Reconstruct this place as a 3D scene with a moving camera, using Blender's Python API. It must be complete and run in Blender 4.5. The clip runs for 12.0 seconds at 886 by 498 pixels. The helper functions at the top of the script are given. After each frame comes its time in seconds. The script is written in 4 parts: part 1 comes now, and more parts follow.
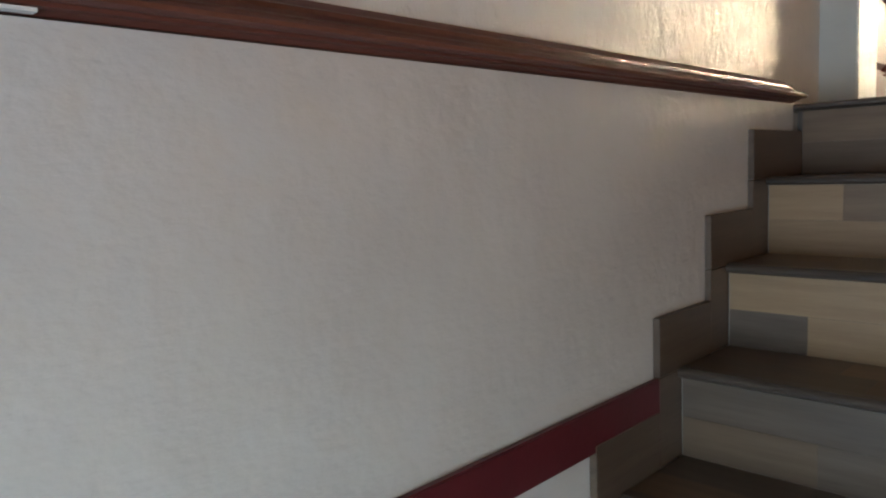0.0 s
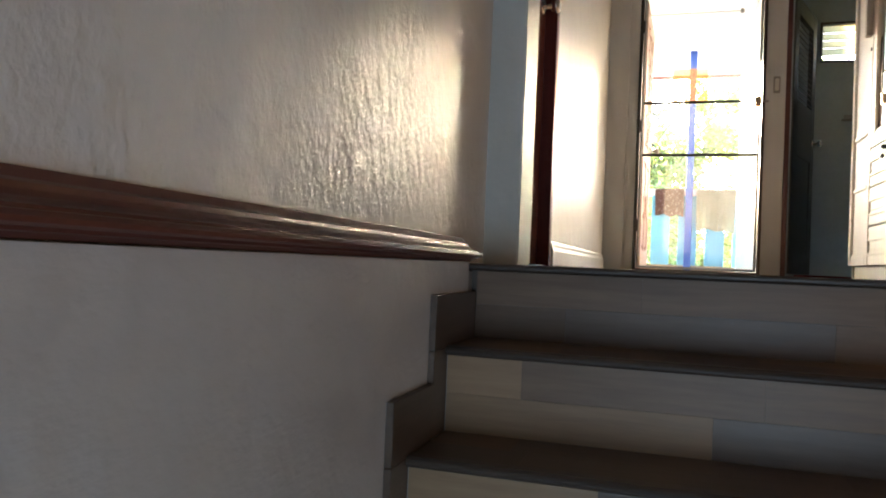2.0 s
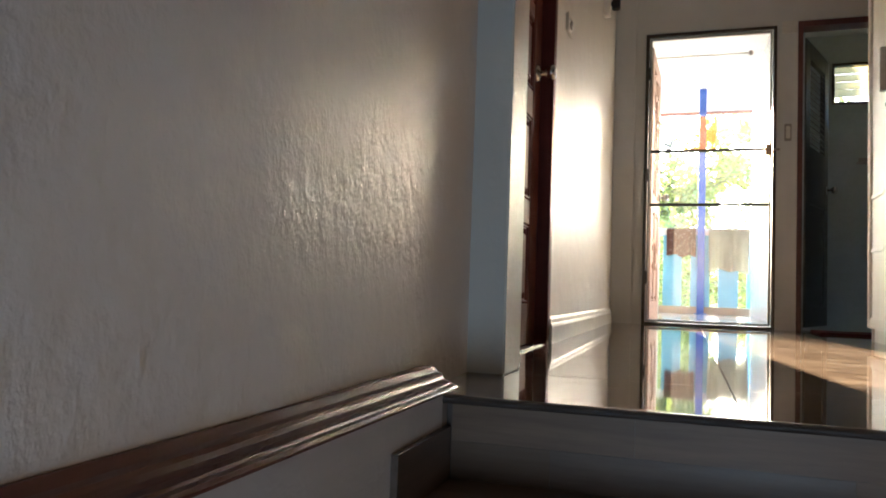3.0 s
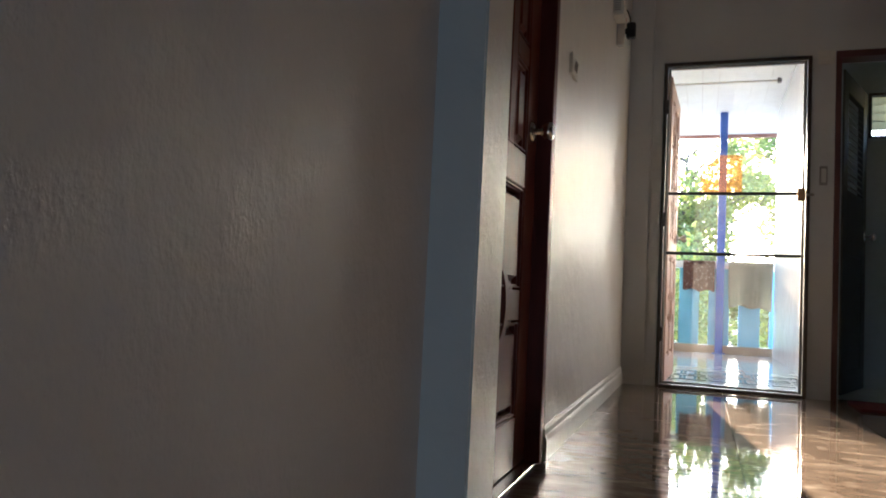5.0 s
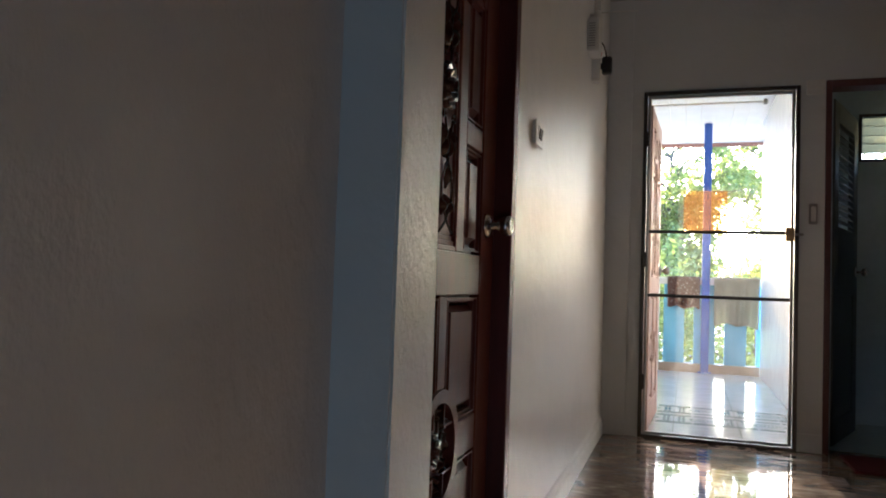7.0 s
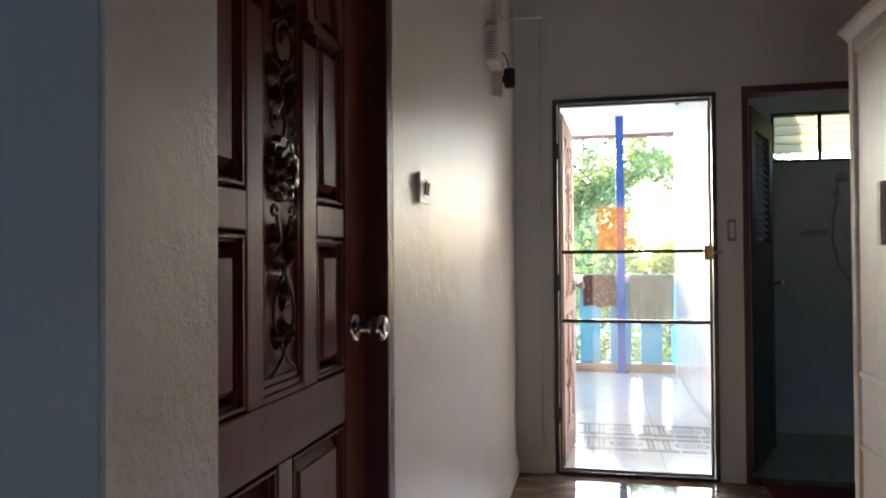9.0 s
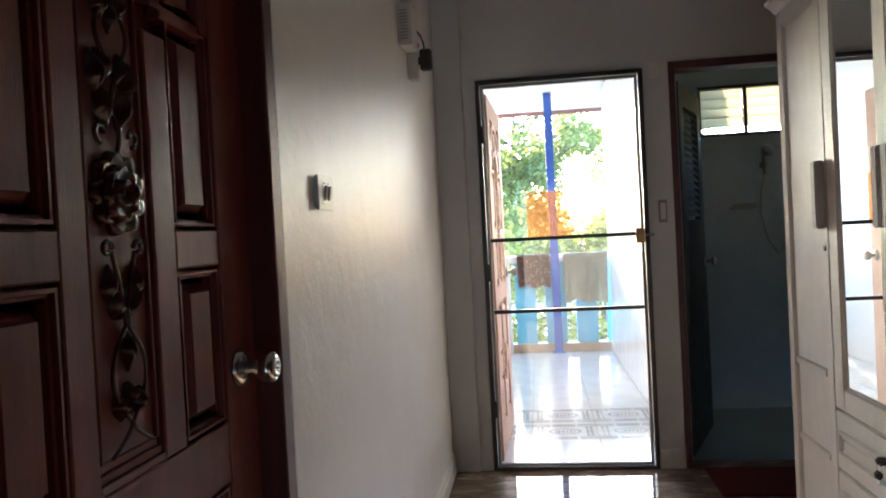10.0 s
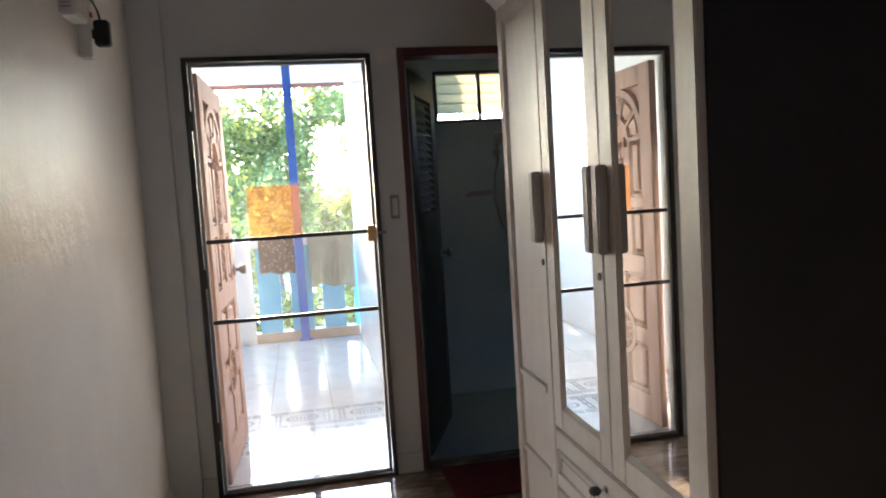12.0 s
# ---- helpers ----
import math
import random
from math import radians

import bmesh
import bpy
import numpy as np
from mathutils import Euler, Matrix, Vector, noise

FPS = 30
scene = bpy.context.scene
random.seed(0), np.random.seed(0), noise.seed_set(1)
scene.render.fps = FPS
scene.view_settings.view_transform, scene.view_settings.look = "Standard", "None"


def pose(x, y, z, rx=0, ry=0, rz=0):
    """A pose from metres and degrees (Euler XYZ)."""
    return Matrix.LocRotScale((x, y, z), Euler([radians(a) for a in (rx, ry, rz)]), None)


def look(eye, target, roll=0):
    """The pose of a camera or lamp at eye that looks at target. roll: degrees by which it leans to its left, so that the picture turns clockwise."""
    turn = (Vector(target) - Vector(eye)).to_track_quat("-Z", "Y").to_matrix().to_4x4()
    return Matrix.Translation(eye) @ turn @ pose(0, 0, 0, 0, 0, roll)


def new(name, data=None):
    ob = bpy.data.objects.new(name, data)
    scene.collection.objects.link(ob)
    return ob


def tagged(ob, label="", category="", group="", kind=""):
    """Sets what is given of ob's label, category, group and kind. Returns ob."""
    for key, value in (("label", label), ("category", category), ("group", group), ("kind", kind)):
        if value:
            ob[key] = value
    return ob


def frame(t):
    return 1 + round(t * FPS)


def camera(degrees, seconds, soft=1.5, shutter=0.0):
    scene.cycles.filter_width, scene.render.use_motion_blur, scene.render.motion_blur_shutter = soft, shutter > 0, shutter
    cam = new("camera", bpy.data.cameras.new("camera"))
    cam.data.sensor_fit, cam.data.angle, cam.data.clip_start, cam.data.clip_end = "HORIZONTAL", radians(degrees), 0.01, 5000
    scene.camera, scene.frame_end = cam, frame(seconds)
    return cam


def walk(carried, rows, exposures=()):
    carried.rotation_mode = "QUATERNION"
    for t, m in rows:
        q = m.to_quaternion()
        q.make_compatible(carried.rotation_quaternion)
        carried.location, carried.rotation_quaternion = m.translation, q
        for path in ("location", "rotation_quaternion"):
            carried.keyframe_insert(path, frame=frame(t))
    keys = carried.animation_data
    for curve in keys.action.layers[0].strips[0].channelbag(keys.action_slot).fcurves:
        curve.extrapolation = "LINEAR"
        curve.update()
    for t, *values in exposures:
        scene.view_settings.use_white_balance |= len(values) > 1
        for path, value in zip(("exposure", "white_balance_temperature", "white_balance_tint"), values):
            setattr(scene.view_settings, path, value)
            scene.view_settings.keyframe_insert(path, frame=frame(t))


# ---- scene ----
cam = camera(62.2, 12.0, soft=1.9, shutter=0.15)
# seconds, x, y, z, yaw, pitch, roll
PATH = [
    (0.0, 0.006, 0.260, -0.121, 44.00, -5.99, 2.16),
    (0.5, -0.101, 0.290, -0.053, 32.96, -2.20, -0.56),
    (1.0, -0.150, 0.343, -0.005, 27.29, 0.50, -2.34),
    (1.5, -0.207, 0.420, -0.025, 21.40, 0.76, -2.26),
    (2.0, -0.179, 0.504, -0.001, 17.16, 1.03, -2.41),
    (2.5, -0.141, 0.575, 0.165, 17.84, 2.03, -2.63),
    (3.0, -0.148, 0.662, 0.205, 18.27, 3.01, -1.96),
    (3.5, -0.166, 0.826, 0.282, 17.92, 3.86, -1.57),
    (3.7, -0.178, 0.904, 0.309, 17.92, 4.40, -1.34),
    (5.5, -0.196, 1.232, 0.602, 19.42, 3.04, -3.22),
    (6.0, -0.205, 1.323, 0.669, 18.82, 3.03, -3.18),
    (6.5, -0.203, 1.415, 0.743, 18.74, 2.85, -2.63),
    (7.0, -0.181, 1.465, 0.881, 18.33, 2.44, -1.94),
    (8.8, -0.200, 1.889, 1.147, 12.70, 1.17, -0.18),
    (9.0, -0.189, 1.911, 1.174, 12.13, 0.87, 0.43),
    (9.5, -0.173, 2.063, 1.189, 9.48, -0.30, 1.75),
    (10.0, -0.160, 2.137, 1.249, 7.26, -0.98, 2.99),
    (10.5, -0.118, 2.241, 1.263, 2.96, -1.77, 3.46),
    (11.0, -0.042, 2.278, 1.394, -1.05, -2.70, 3.44),
    (11.5, 0.021, 2.348, 1.408, -5.81, -3.43, 3.36),
    (12.0, 0.019, 2.467, 1.392, -11.32, -4.68, 3.53),
]
# seconds, stops, kelvin, tint
EXPOSURES = [(0.0, 5.7, 5800, 9), (0.5, 5.9, 5700, 9), (1.0, 5.6, 5650, 9), (1.5, 5.2, 5550, 9), (2.0, 5.05, 5400, 8), (3.0, 4.8, 5250, 8), (3.5, 4.65, 5150, 8), (5.5, 3.83, 4850, 9), (7.0, 3.9, 4800, 9), (9.0, 4.22, 4700, 9), (12.0, 4.12, 4650, 9)]
walk(cam, [(t, pose(x, y, z, 90 + p, r, yaw)) for t, x, y, z, yaw, p, r in PATH], EXPOSURES)

# ---- world and sun ----
SUN_AZ, SUN_EL = -8.0, 13.0   # degrees to the right of +y, degrees above the horizon
world = bpy.data.worlds.new("World")
scene.world = world
world.use_nodes = True
wn = world.node_tree.nodes
sky = wn.new("ShaderNodeTexSky")
sky.sky_type = "NISHITA"
sky.sun_disc = False
sky.sun_elevation = radians(SUN_EL)
sky.sun_rotation = radians(SUN_AZ)
sky.air_density, sky.dust_density, sky.ozone_density = 1.0, 1.3, 1.5
wn["Background"].inputs["Strength"].default_value = 0.14
world.node_tree.links.new(sky.outputs[0], wn["Background"].inputs["Color"])
sun_data = bpy.data.lights.new("sun", "SUN")
sun_data.energy, sun_data.angle, sun_data.color = 3.6, radians(0.6), (1.0, 0.67, 0.36)
sun = new("sun", sun_data)
SUN_DIR = Vector((math.sin(radians(SUN_AZ)) * math.cos(radians(SUN_EL)), math.cos(radians(SUN_AZ)) * math.cos(radians(SUN_EL)), math.sin(radians(SUN_EL))))
sun.matrix_world = look(SUN_DIR * 30, (0, 0, 0))
# added fill light at an unseen, made-up window in the stairs' east wall
fill_data = bpy.data.lights.new("stair_fill_light", "AREA")
fill_data.shape, fill_data.size, fill_data.size_y, fill_data.energy, fill_data.color = "RECTANGLE", 0.8, 1.0, 0.70, (0.91, 0.98, 0.98)
fill_lamp = new("stair_fill_light", fill_data)
fill_lamp.matrix_world = look((0.55, -1.35, -0.6), (-0.1, 1.0, -0.45))


# ---- materials ----
def nodes_of(name):
    m = bpy.data.materials.new(name)
    m.use_nodes = True
    t = m.node_tree
    return m, t.nodes, t.links, t.nodes["Principled BSDF"]


def noise_node(n, l, scale, detail=4.0, stretch=(1, 1, 1), rough=0.55, coords="Object"):
    tc = n.new("ShaderNodeTexCoord")
    mp = n.new("ShaderNodeMapping")
    mp.inputs["Scale"].default_value = stretch
    nz = n.new("ShaderNodeTexNoise")
    nz.inputs["Scale"].default_value, nz.inputs["Detail"].default_value, nz.inputs["Roughness"].default_value = scale, detail, rough
    l.new(tc.outputs[coords], mp.inputs["Vector"])
    l.new(mp.outputs[0], nz.inputs["Vector"])
    return nz


def ramp_node(n, l, src, stops):
    r = n.new("ShaderNodeValToRGB")
    e = r.color_ramp.elements
    while len(e) < len(stops):
        e.new(0.5)
    for i, (p, c) in enumerate(stops):
        e[i].position, e[i].color = p, (*c, 1)
    l.new(src, r.inputs[0])
    return r


def surface(name, a, b, scale=6.0, rough=0.5, rough2=None, bump=0.1, bump_scale=60.0, metal=0.0, stretch=(1, 1, 1), bump_stretch=None, vary=0.0, dist=0.004, coat=0.0, detail=5.0, spec=0.5):
    """A painted, stained or cast surface: two colours mixed by stains, a finer grain, relief, and gloss that varies."""
    m, n, l, p = nodes_of(name)
    big = noise_node(n, l, scale, detail, stretch)
    col = ramp_node(n, l, big.outputs["Fac"], [(0.3, a), (0.7, b)])
    out = col.outputs[0]
    fine = noise_node(n, l, bump_scale, 6.0, bump_stretch or stretch)
    mix = n.new("ShaderNodeMixRGB")
    mix.blend_type = "MULTIPLY"
    mix.inputs[0].default_value = 0.35
    g = ramp_node(n, l, fine.outputs["Fac"], [(0.25, (0.72, 0.72, 0.72)), (0.7, (1, 1, 1))])
    l.new(out, mix.inputs[1])
    l.new(g.outputs[0], mix.inputs[2])
    out = mix.outputs[0]
    if vary:
        info = n.new("ShaderNodeObjectInfo")
        hsv = n.new("ShaderNodeHueSaturation")
        mr = n.new("ShaderNodeMapRange")
        mr.inputs["To Min"].default_value, mr.inputs["To Max"].default_value = 1 - vary, 1 + vary
        l.new(info.outputs["Random"], mr.inputs["Value"])
        l.new(mr.outputs[0], hsv.inputs["Value"])
        l.new(out, hsv.inputs["Color"])
        out = hsv.outputs[0]
    l.new(out, p.inputs["Base Color"])
    rr = n.new("ShaderNodeMapRange")
    rr.inputs["To Min"].default_value, rr.inputs["To Max"].default_value = rough, rough2 if rough2 is not None else rough * 1.25
    l.new(big.outputs["Fac"], rr.inputs["Value"])
    l.new(rr.outputs[0], p.inputs["Roughness"])
    p.inputs["Metallic"].default_value = metal
    p.inputs["Specular IOR Level"].default_value = spec
    p.inputs["Coat Weight"].default_value = coat
    if bump:
        bp = n.new("ShaderNodeBump")
        bp.inputs["Strength"].default_value, bp.inputs["Distance"].default_value = bump, dist
        l.new(fine.outputs["Fac"], bp.inputs["Height"])
        l.new(bp.outputs[0], p.inputs["Normal"])
    return m


def plaster(name, a, b, rough, coarse, fine, stretch, deep=0.007):
    """Gloss wall paint over trowelled plaster: broad waves, ridges of the brush, and a fine peel."""
    m, n, l, p = nodes_of(name)
    stain = noise_node(n, l, 2.2, 5.0)
    col = ramp_node(n, l, stain.outputs["Fac"], [(0.3, a), (0.7, b)])
    l.new(col.outputs[0], p.inputs["Base Color"])
    p.inputs["Roughness"].default_value = rough
    n1 = noise_node(n, l, 27.0, 4.0, stretch)
    n2 = noise_node(n, l, 130.0, 4.0, stretch)
    n3 = noise_node(n, l, 8.0, 3.0)
    b1, b2, b3 = (n.new("ShaderNodeBump") for _ in range(3))
    for bp, nz, s, d in ((b1, n3, 0.5, 0.012), (b2, n1, coarse, deep), (b3, n2, fine, 0.0025)):
        bp.inputs["Strength"].default_value, bp.inputs["Distance"].default_value = s, d
        l.new(nz.outputs["Fac"], bp.inputs["Height"])
    l.new(b1.outputs[0], b2.inputs["Normal"])
    l.new(b2.outputs[0], b3.inputs["Normal"])
    l.new(b3.outputs[0], p.inputs["Normal"])
    return m


# off-white paint darkened below the rail: the dimmer light is in its colour
FOOTWALL_DIM = plaster("stair_foot_dimmed_paint", (0.53, 0.53, 0.525), (0.60, 0.60, 0.59), 0.36, 0.3, 0.35, (1, 0.6, 1), 0.005)
WALL = plaster("wall_paint", (0.70, 0.695, 0.68), (0.77, 0.765, 0.745), 0.41, 0.30, 0.4, (1, 1, 0.9), 0.006)
STAIRWALL = plaster("stair_wall_paint", (0.66, 0.655, 0.64), (0.73, 0.725, 0.71), 0.44, 0.66, 0.65, (1.2, 1.2, 0.9), 0.0065)
PILASTER = plaster("pilaster_paint", (0.60, 0.59, 0.57), (0.67, 0.66, 0.64), 0.40, 0.55, 0.6, (3.0, 3.0, 2.4), 0.005)
BLUEPAINT = plaster("pale_blue_paint", (0.575, 0.63, 0.625), (0.625, 0.68, 0.675), 0.5, 0.12, 0.2, (1, 1, 1))
FARWALL = plaster("board_wall_paint", (0.58, 0.60, 0.605), (0.64, 0.66, 0.665), 0.5, 0.08, 0.15, (1, 1, 1))
# hall ceiling stays out of view; its tone only sets how much light bounces
HALLCEIL = surface("hall_ceiling_bounce_tone", (0.54, 0.53, 0.50), (0.61, 0.60, 0.57), 4, 0.6, bump=0.08, bump_scale=40, stretch=(0.4, 4, 1))
CEILING = surface("ceiling_paint", (0.72, 0.72, 0.70), (0.78, 0.78, 0.76), 3, 0.7, bump=0.05)
DARKWALL = surface("bathroom_tile_paint", (0.42, 0.49, 0.50), (0.48, 0.55, 0.56), 4, 0.35, bump=0.08, bump_scale=30)
REDWOOD = surface("rail_varnish", (0.085, 0.024, 0.016), (0.150, 0.046, 0.029), 5, 0.42, bump=0.25, bump_scale=40, stretch=(6, 0.6, 6), dist=0.002, coat=0.0)
DOORWOOD = surface("door_varnish", (0.085, 0.020, 0.014), (0.15, 0.038, 0.026), 7, 0.40, bump=0.35, bump_scale=70, stretch=(4, 4, 0.5), dist=0.0015, spec=0.28)
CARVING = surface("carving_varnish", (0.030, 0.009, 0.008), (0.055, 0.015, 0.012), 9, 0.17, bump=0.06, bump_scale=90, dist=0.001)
FRAMEWOOD = surface("frame_varnish", (0.060, 0.012, 0.010), (0.095, 0.020, 0.016), 6, 0.4, bump=0.15, bump_scale=70, stretch=(4, 4, 0.4), dist=0.0015, spec=0.3)
TANDOOR = surface("tan_door_wood", (0.50, 0.33, 0.26), (0.60, 0.42, 0.34), 6, 0.5, bump=0.2, bump_scale=60, stretch=(4, 4, 0.4), dist=0.0015)
BATHFRAME = surface("bath_frame_paint", (0.085, 0.034, 0.034), (0.13, 0.052, 0.050), 6, 0.4, bump=0.1, bump_scale=60)
# dark tone for unseen closing walls, chosen to cut bounced light
DARKCLOSURE = surface("bounce_cutting_wall", (0.085, 0.068, 0.054), (0.13, 0.105, 0.085), 5, 0.5, bump=0.1, bump_scale=40, stretch=(3, 3, 0.4))
MAROON = surface("maroon_band", (0.075, 0.008, 0.013), (0.105, 0.013, 0.020), 6, 0.35, bump=0.1, bump_scale=60)
PLANK_TAN = surface("plank_tile_tan", (0.25, 0.172, 0.100), (0.33, 0.236, 0.142), 9, 0.40, bump=0.15, bump_scale=50, stretch=(0.5, 6, 6), vary=0.22, dist=0.001)
PLANK_GREY = surface("plank_tile_grey", (0.135, 0.095, 0.062), (0.19, 0.138, 0.094), 9, 0.40, bump=0.15, bump_scale=50, stretch=(0.5, 6, 6), vary=0.25, dist=0.001)
PLANK_DARK = surface("plank_tile_dark", (0.080, 0.062, 0.048), (0.125, 0.098, 0.077), 9, 0.36, bump=0.15, bump_scale=50, stretch=(0.5, 6, 6), vary=0.2, dist=0.001)
SKIRT = surface("skirting_tile", (0.075, 0.055, 0.040), (0.115, 0.085, 0.062), 9, 0.33, bump=0.1, bump_scale=40, stretch=(6, 0.5, 6), vary=0.1)
NOSING = surface("nosing_trim", (0.05, 0.042, 0.036), (0.08, 0.065, 0.055), 9, 0.3, bump=0.1, bump_scale=40, stretch=(0.5, 6, 6))
CONCRETE = surface("concrete", (0.30, 0.29, 0.27), (0.40, 0.38, 0.35), 4, 0.8, bump=0.2)
GROUT = surface("grout", (0.10, 0.09, 0.08), (0.16, 0.14, 0.12), 20, 0.8, bump=0.1)


def marble(name, stops, rough, scale, vein):
    m, n, l, p = nodes_of(name)
    nz = noise_node(n, l, scale, 8.0, (1.0, 2.6, 1.0), 0.62)
    nz.inputs["Distortion"].default_value = 1.6
    info = n.new("ShaderNodeObjectInfo")
    add = n.new("ShaderNodeMath")
    add.operation = "MULTIPLY_ADD"
    add.inputs[1].default_value, add.inputs[2].default_value = 0.06, 0.0
    l.new(info.outputs["Random"], add.inputs[0])
    s = n.new("ShaderNodeMath")
    l.new(nz.outputs["Fac"], s.inputs[0])
    l.new(add.outputs[0], s.inputs[1])
    col = ramp_node(n, l, s.outputs[0], stops)
    l.new(col.outputs[0], p.inputs["Base Color"])
    p.inputs["Roughness"].default_value = rough
    p.inputs["IOR"].default_value = 1.55
    f = noise_node(n, l, 3.0, 2.0)
    bp = n.new("ShaderNodeBump")
    bp.inputs["Strength"].default_value, bp.inputs["Distance"].default_value = vein, 0.002
    l.new(f.outputs["Fac"], bp.inputs["Height"])
    l.new(bp.outputs[0], p.inputs["Normal"])
    return m


TILE = marble("polished_tile", [(0.30, (0.105, 0.082, 0.066)), (0.48, (0.195, 0.152, 0.118)), (0.60, (0.30, 0.24, 0.19)), (0.70, (0.46, 0.40, 0.335))], 0.040, 4.0, 0.03)
BALC_TILE = surface("balcony_tile", (0.49, 0.485, 0.475), (0.58, 0.575, 0.56), 5, 0.10, bump=0.06, bump_scale=8, vary=0.05, dist=0.002)
BALC_DARK = surface("balcony_tile_figure", (0.22, 0.23, 0.235), (0.29, 0.30, 0.305), 8, 0.12, bump=0.02)
WHITE = surface("white_paint", (0.74, 0.74, 0.73), (0.82, 0.82, 0.80), 5, 0.35, bump=0.06, bump_scale=40)
GLOSSWHITE = plaster("balcony_gloss_paint", (0.70, 0.69, 0.66), (0.77, 0.76, 0.73), 0.15, 0.03, 0.05, (1, 1, 1), 0.003)
OUTWHITE = plaster("outside_white_paint", (0.74, 0.73, 0.70), (0.80, 0.79, 0.76), 0.40, 0.08, 0.1, (1, 1, 1))
WARDROBE = surface("wardrobe_lacquer", (0.60, 0.58, 0.545), (0.66, 0.64, 0.605), 3, 0.42, bump=0.04, bump_scale=30, stretch=(1, 1, 0.3))
# near-black puts the south side's shade into the colour; hidden boards share it
WARDSHADE = surface("wardrobe_shaded_board", (0.040, 0.044, 0.052), (0.056, 0.060, 0.070), 3, 0.55, bump=0.04)
LIGHTBLUE = surface("light_blue_paint", (0.24, 0.58, 0.78), (0.30, 0.65, 0.84), 5, 0.5, bump=0.06)
POSTBLUE = surface("blue_post_paint", (0.03, 0.09, 0.42), (0.05, 0.13, 0.52), 6, 0.45, bump=0.06)
BEIGE = surface("beige_curb", (0.52, 0.40, 0.28), (0.60, 0.48, 0.35), 8, 0.6, bump=0.1)
ALU = surface("dark_aluminium", (0.06, 0.052, 0.045), (0.10, 0.085, 0.075), 10, 0.35, bump=0.03, metal=0.7)
BRASS = surface("worn_brass", (0.50, 0.32, 0.13), (0.62, 0.42, 0.20), 20, 0.28, bump=0.02, metal=1.0)
STEEL = surface("polished_steel", (0.60, 0.59, 0.57), (0.70, 0.69, 0.67), 20, 0.16, bump=0.01, metal=1.0)
GREYMETAL = surface("grey_handle", (0.30, 0.29, 0.28), (0.36, 0.35, 0.34), 10, 0.5, bump=0.02, metal=0.15)
HANDLE = surface("grey_handle_lacquer", (0.40, 0.39, 0.38), (0.46, 0.45, 0.44), 10, 0.6, bump=0.02)
PLASTIC = surface("white_plastic", (0.66, 0.65, 0.61), (0.72, 0.71, 0.67), 8, 0.35, bump=0.02)
BLACK = surface("black_plastic", (0.012, 0.012, 0.014), (0.02, 0.02, 0.022), 10, 0.4, bump=0.02)
GREENDOOR = surface("dark_green_plastic", (0.075, 0.085, 0.085), (0.10, 0.115, 0.115), 6, 0.55, bump=0.03)
EAVE = surface("eave_board", (0.20, 0.09, 0.07), (0.28, 0.14, 0.10), 8, 0.5, bump=0.1)


# ---- building helpers ----
def box(bm, x0, x1, y0, y1, z0, z1, mat=0):
    v = [bm.verts.new((x, y, z)) for z in (z0, z1) for y in (y0, y1) for x in (x0, x1)]
    for q in ((0, 2, 3, 1), (4, 5, 7, 6), (0, 1, 5, 4), (2, 6, 7, 3), (0, 4, 6, 2), (1, 3, 7, 5)):
        f = bm.faces.new([v[i] for i in q])
        f.material_index = mat
    return v


def boxes(*rows):
    bm = bmesh.new()
    for r in rows:
        box(bm, *r)
    return bm


def bevelled(bm, w, seg=2):
    bmesh.ops.bevel(bm, geom=bm.edges[:] + bm.verts[:], offset=w, segments=seg, affect="EDGES", clamp_overlap=True)
    return bm


def extruded(profile, axis, a, b):
    """A closed profile drawn in the two other axes, pulled along axis from a to b."""
    bm = bmesh.new()
    put = {"x": lambda p, s: (s, p[0], p[1]), "y": lambda p, s: (p[0], s, p[1]), "z": lambda p, s: (p[0], p[1], s)}[axis]
    rings = [[bm.verts.new(put(p, s)) for p in profile] for s in (a, b)]
    k = len(profile)
    for i in range(k):
        bm.faces.new((rings[0][i], rings[0][(i + 1) % k], rings[1][(i + 1) % k], rings[1][i]))
    bm.faces.new(rings[0][::-1])
    bm.faces.new(rings[1])
    bmesh.ops.recalc_face_normals(bm, faces=bm.faces[:])
    return bm


def turned(profile, n=20):
    """A solid turned about z from (radius, height) pairs."""
    bm = bmesh.new()
    rings = [[bm.verts.new((max(r, 1e-4) * math.cos(2 * math.pi * i / n), max(r, 1e-4) * math.sin(2 * math.pi * i / n), z)) for i in range(n)] for r, z in profile]
    for a, b in zip(rings, rings[1:]):
        for i in range(n):
            bm.faces.new((a[i], a[(i + 1) % n], b[(i + 1) % n], b[i]))
    bm.faces.new(rings[0][::-1])
    bm.faces.new(rings[-1])
    return bm


def tube(points, r, n=8, taper=None):
    """A round bar through points."""
    bm = bmesh.new()
    pts = [Vector(p) for p in points]
    rings = []
    for i, p in enumerate(pts):
        d = (pts[min(i + 1, len(pts) - 1)] - pts[max(i - 1, 0)]).normalized()
        u = d.orthogonal().normalized() if abs(d.z) > 0.9 else d.cross(Vector((0, 0, 1))).normalized()
        w = d.cross(u)
        rad = r if taper is None else r + (taper - r) * i / (len(pts) - 1)
        rings.append([bm.verts.new(p + rad * (math.cos(2 * math.pi * k / n) * u + math.sin(2 * math.pi * k / n) * w)) for k in range(n)])
    for a, b in zip(rings, rings[1:]):
        for k in range(n):
            bm.faces.new((a[k], a[(k + 1) % n], b[(k + 1) % n], b[k]))
    bm.faces.new(rings[0][::-1])
    bm.faces.new(rings[-1])
    bmesh.ops.recalc_face_normals(bm, faces=bm.faces[:])
    return bm


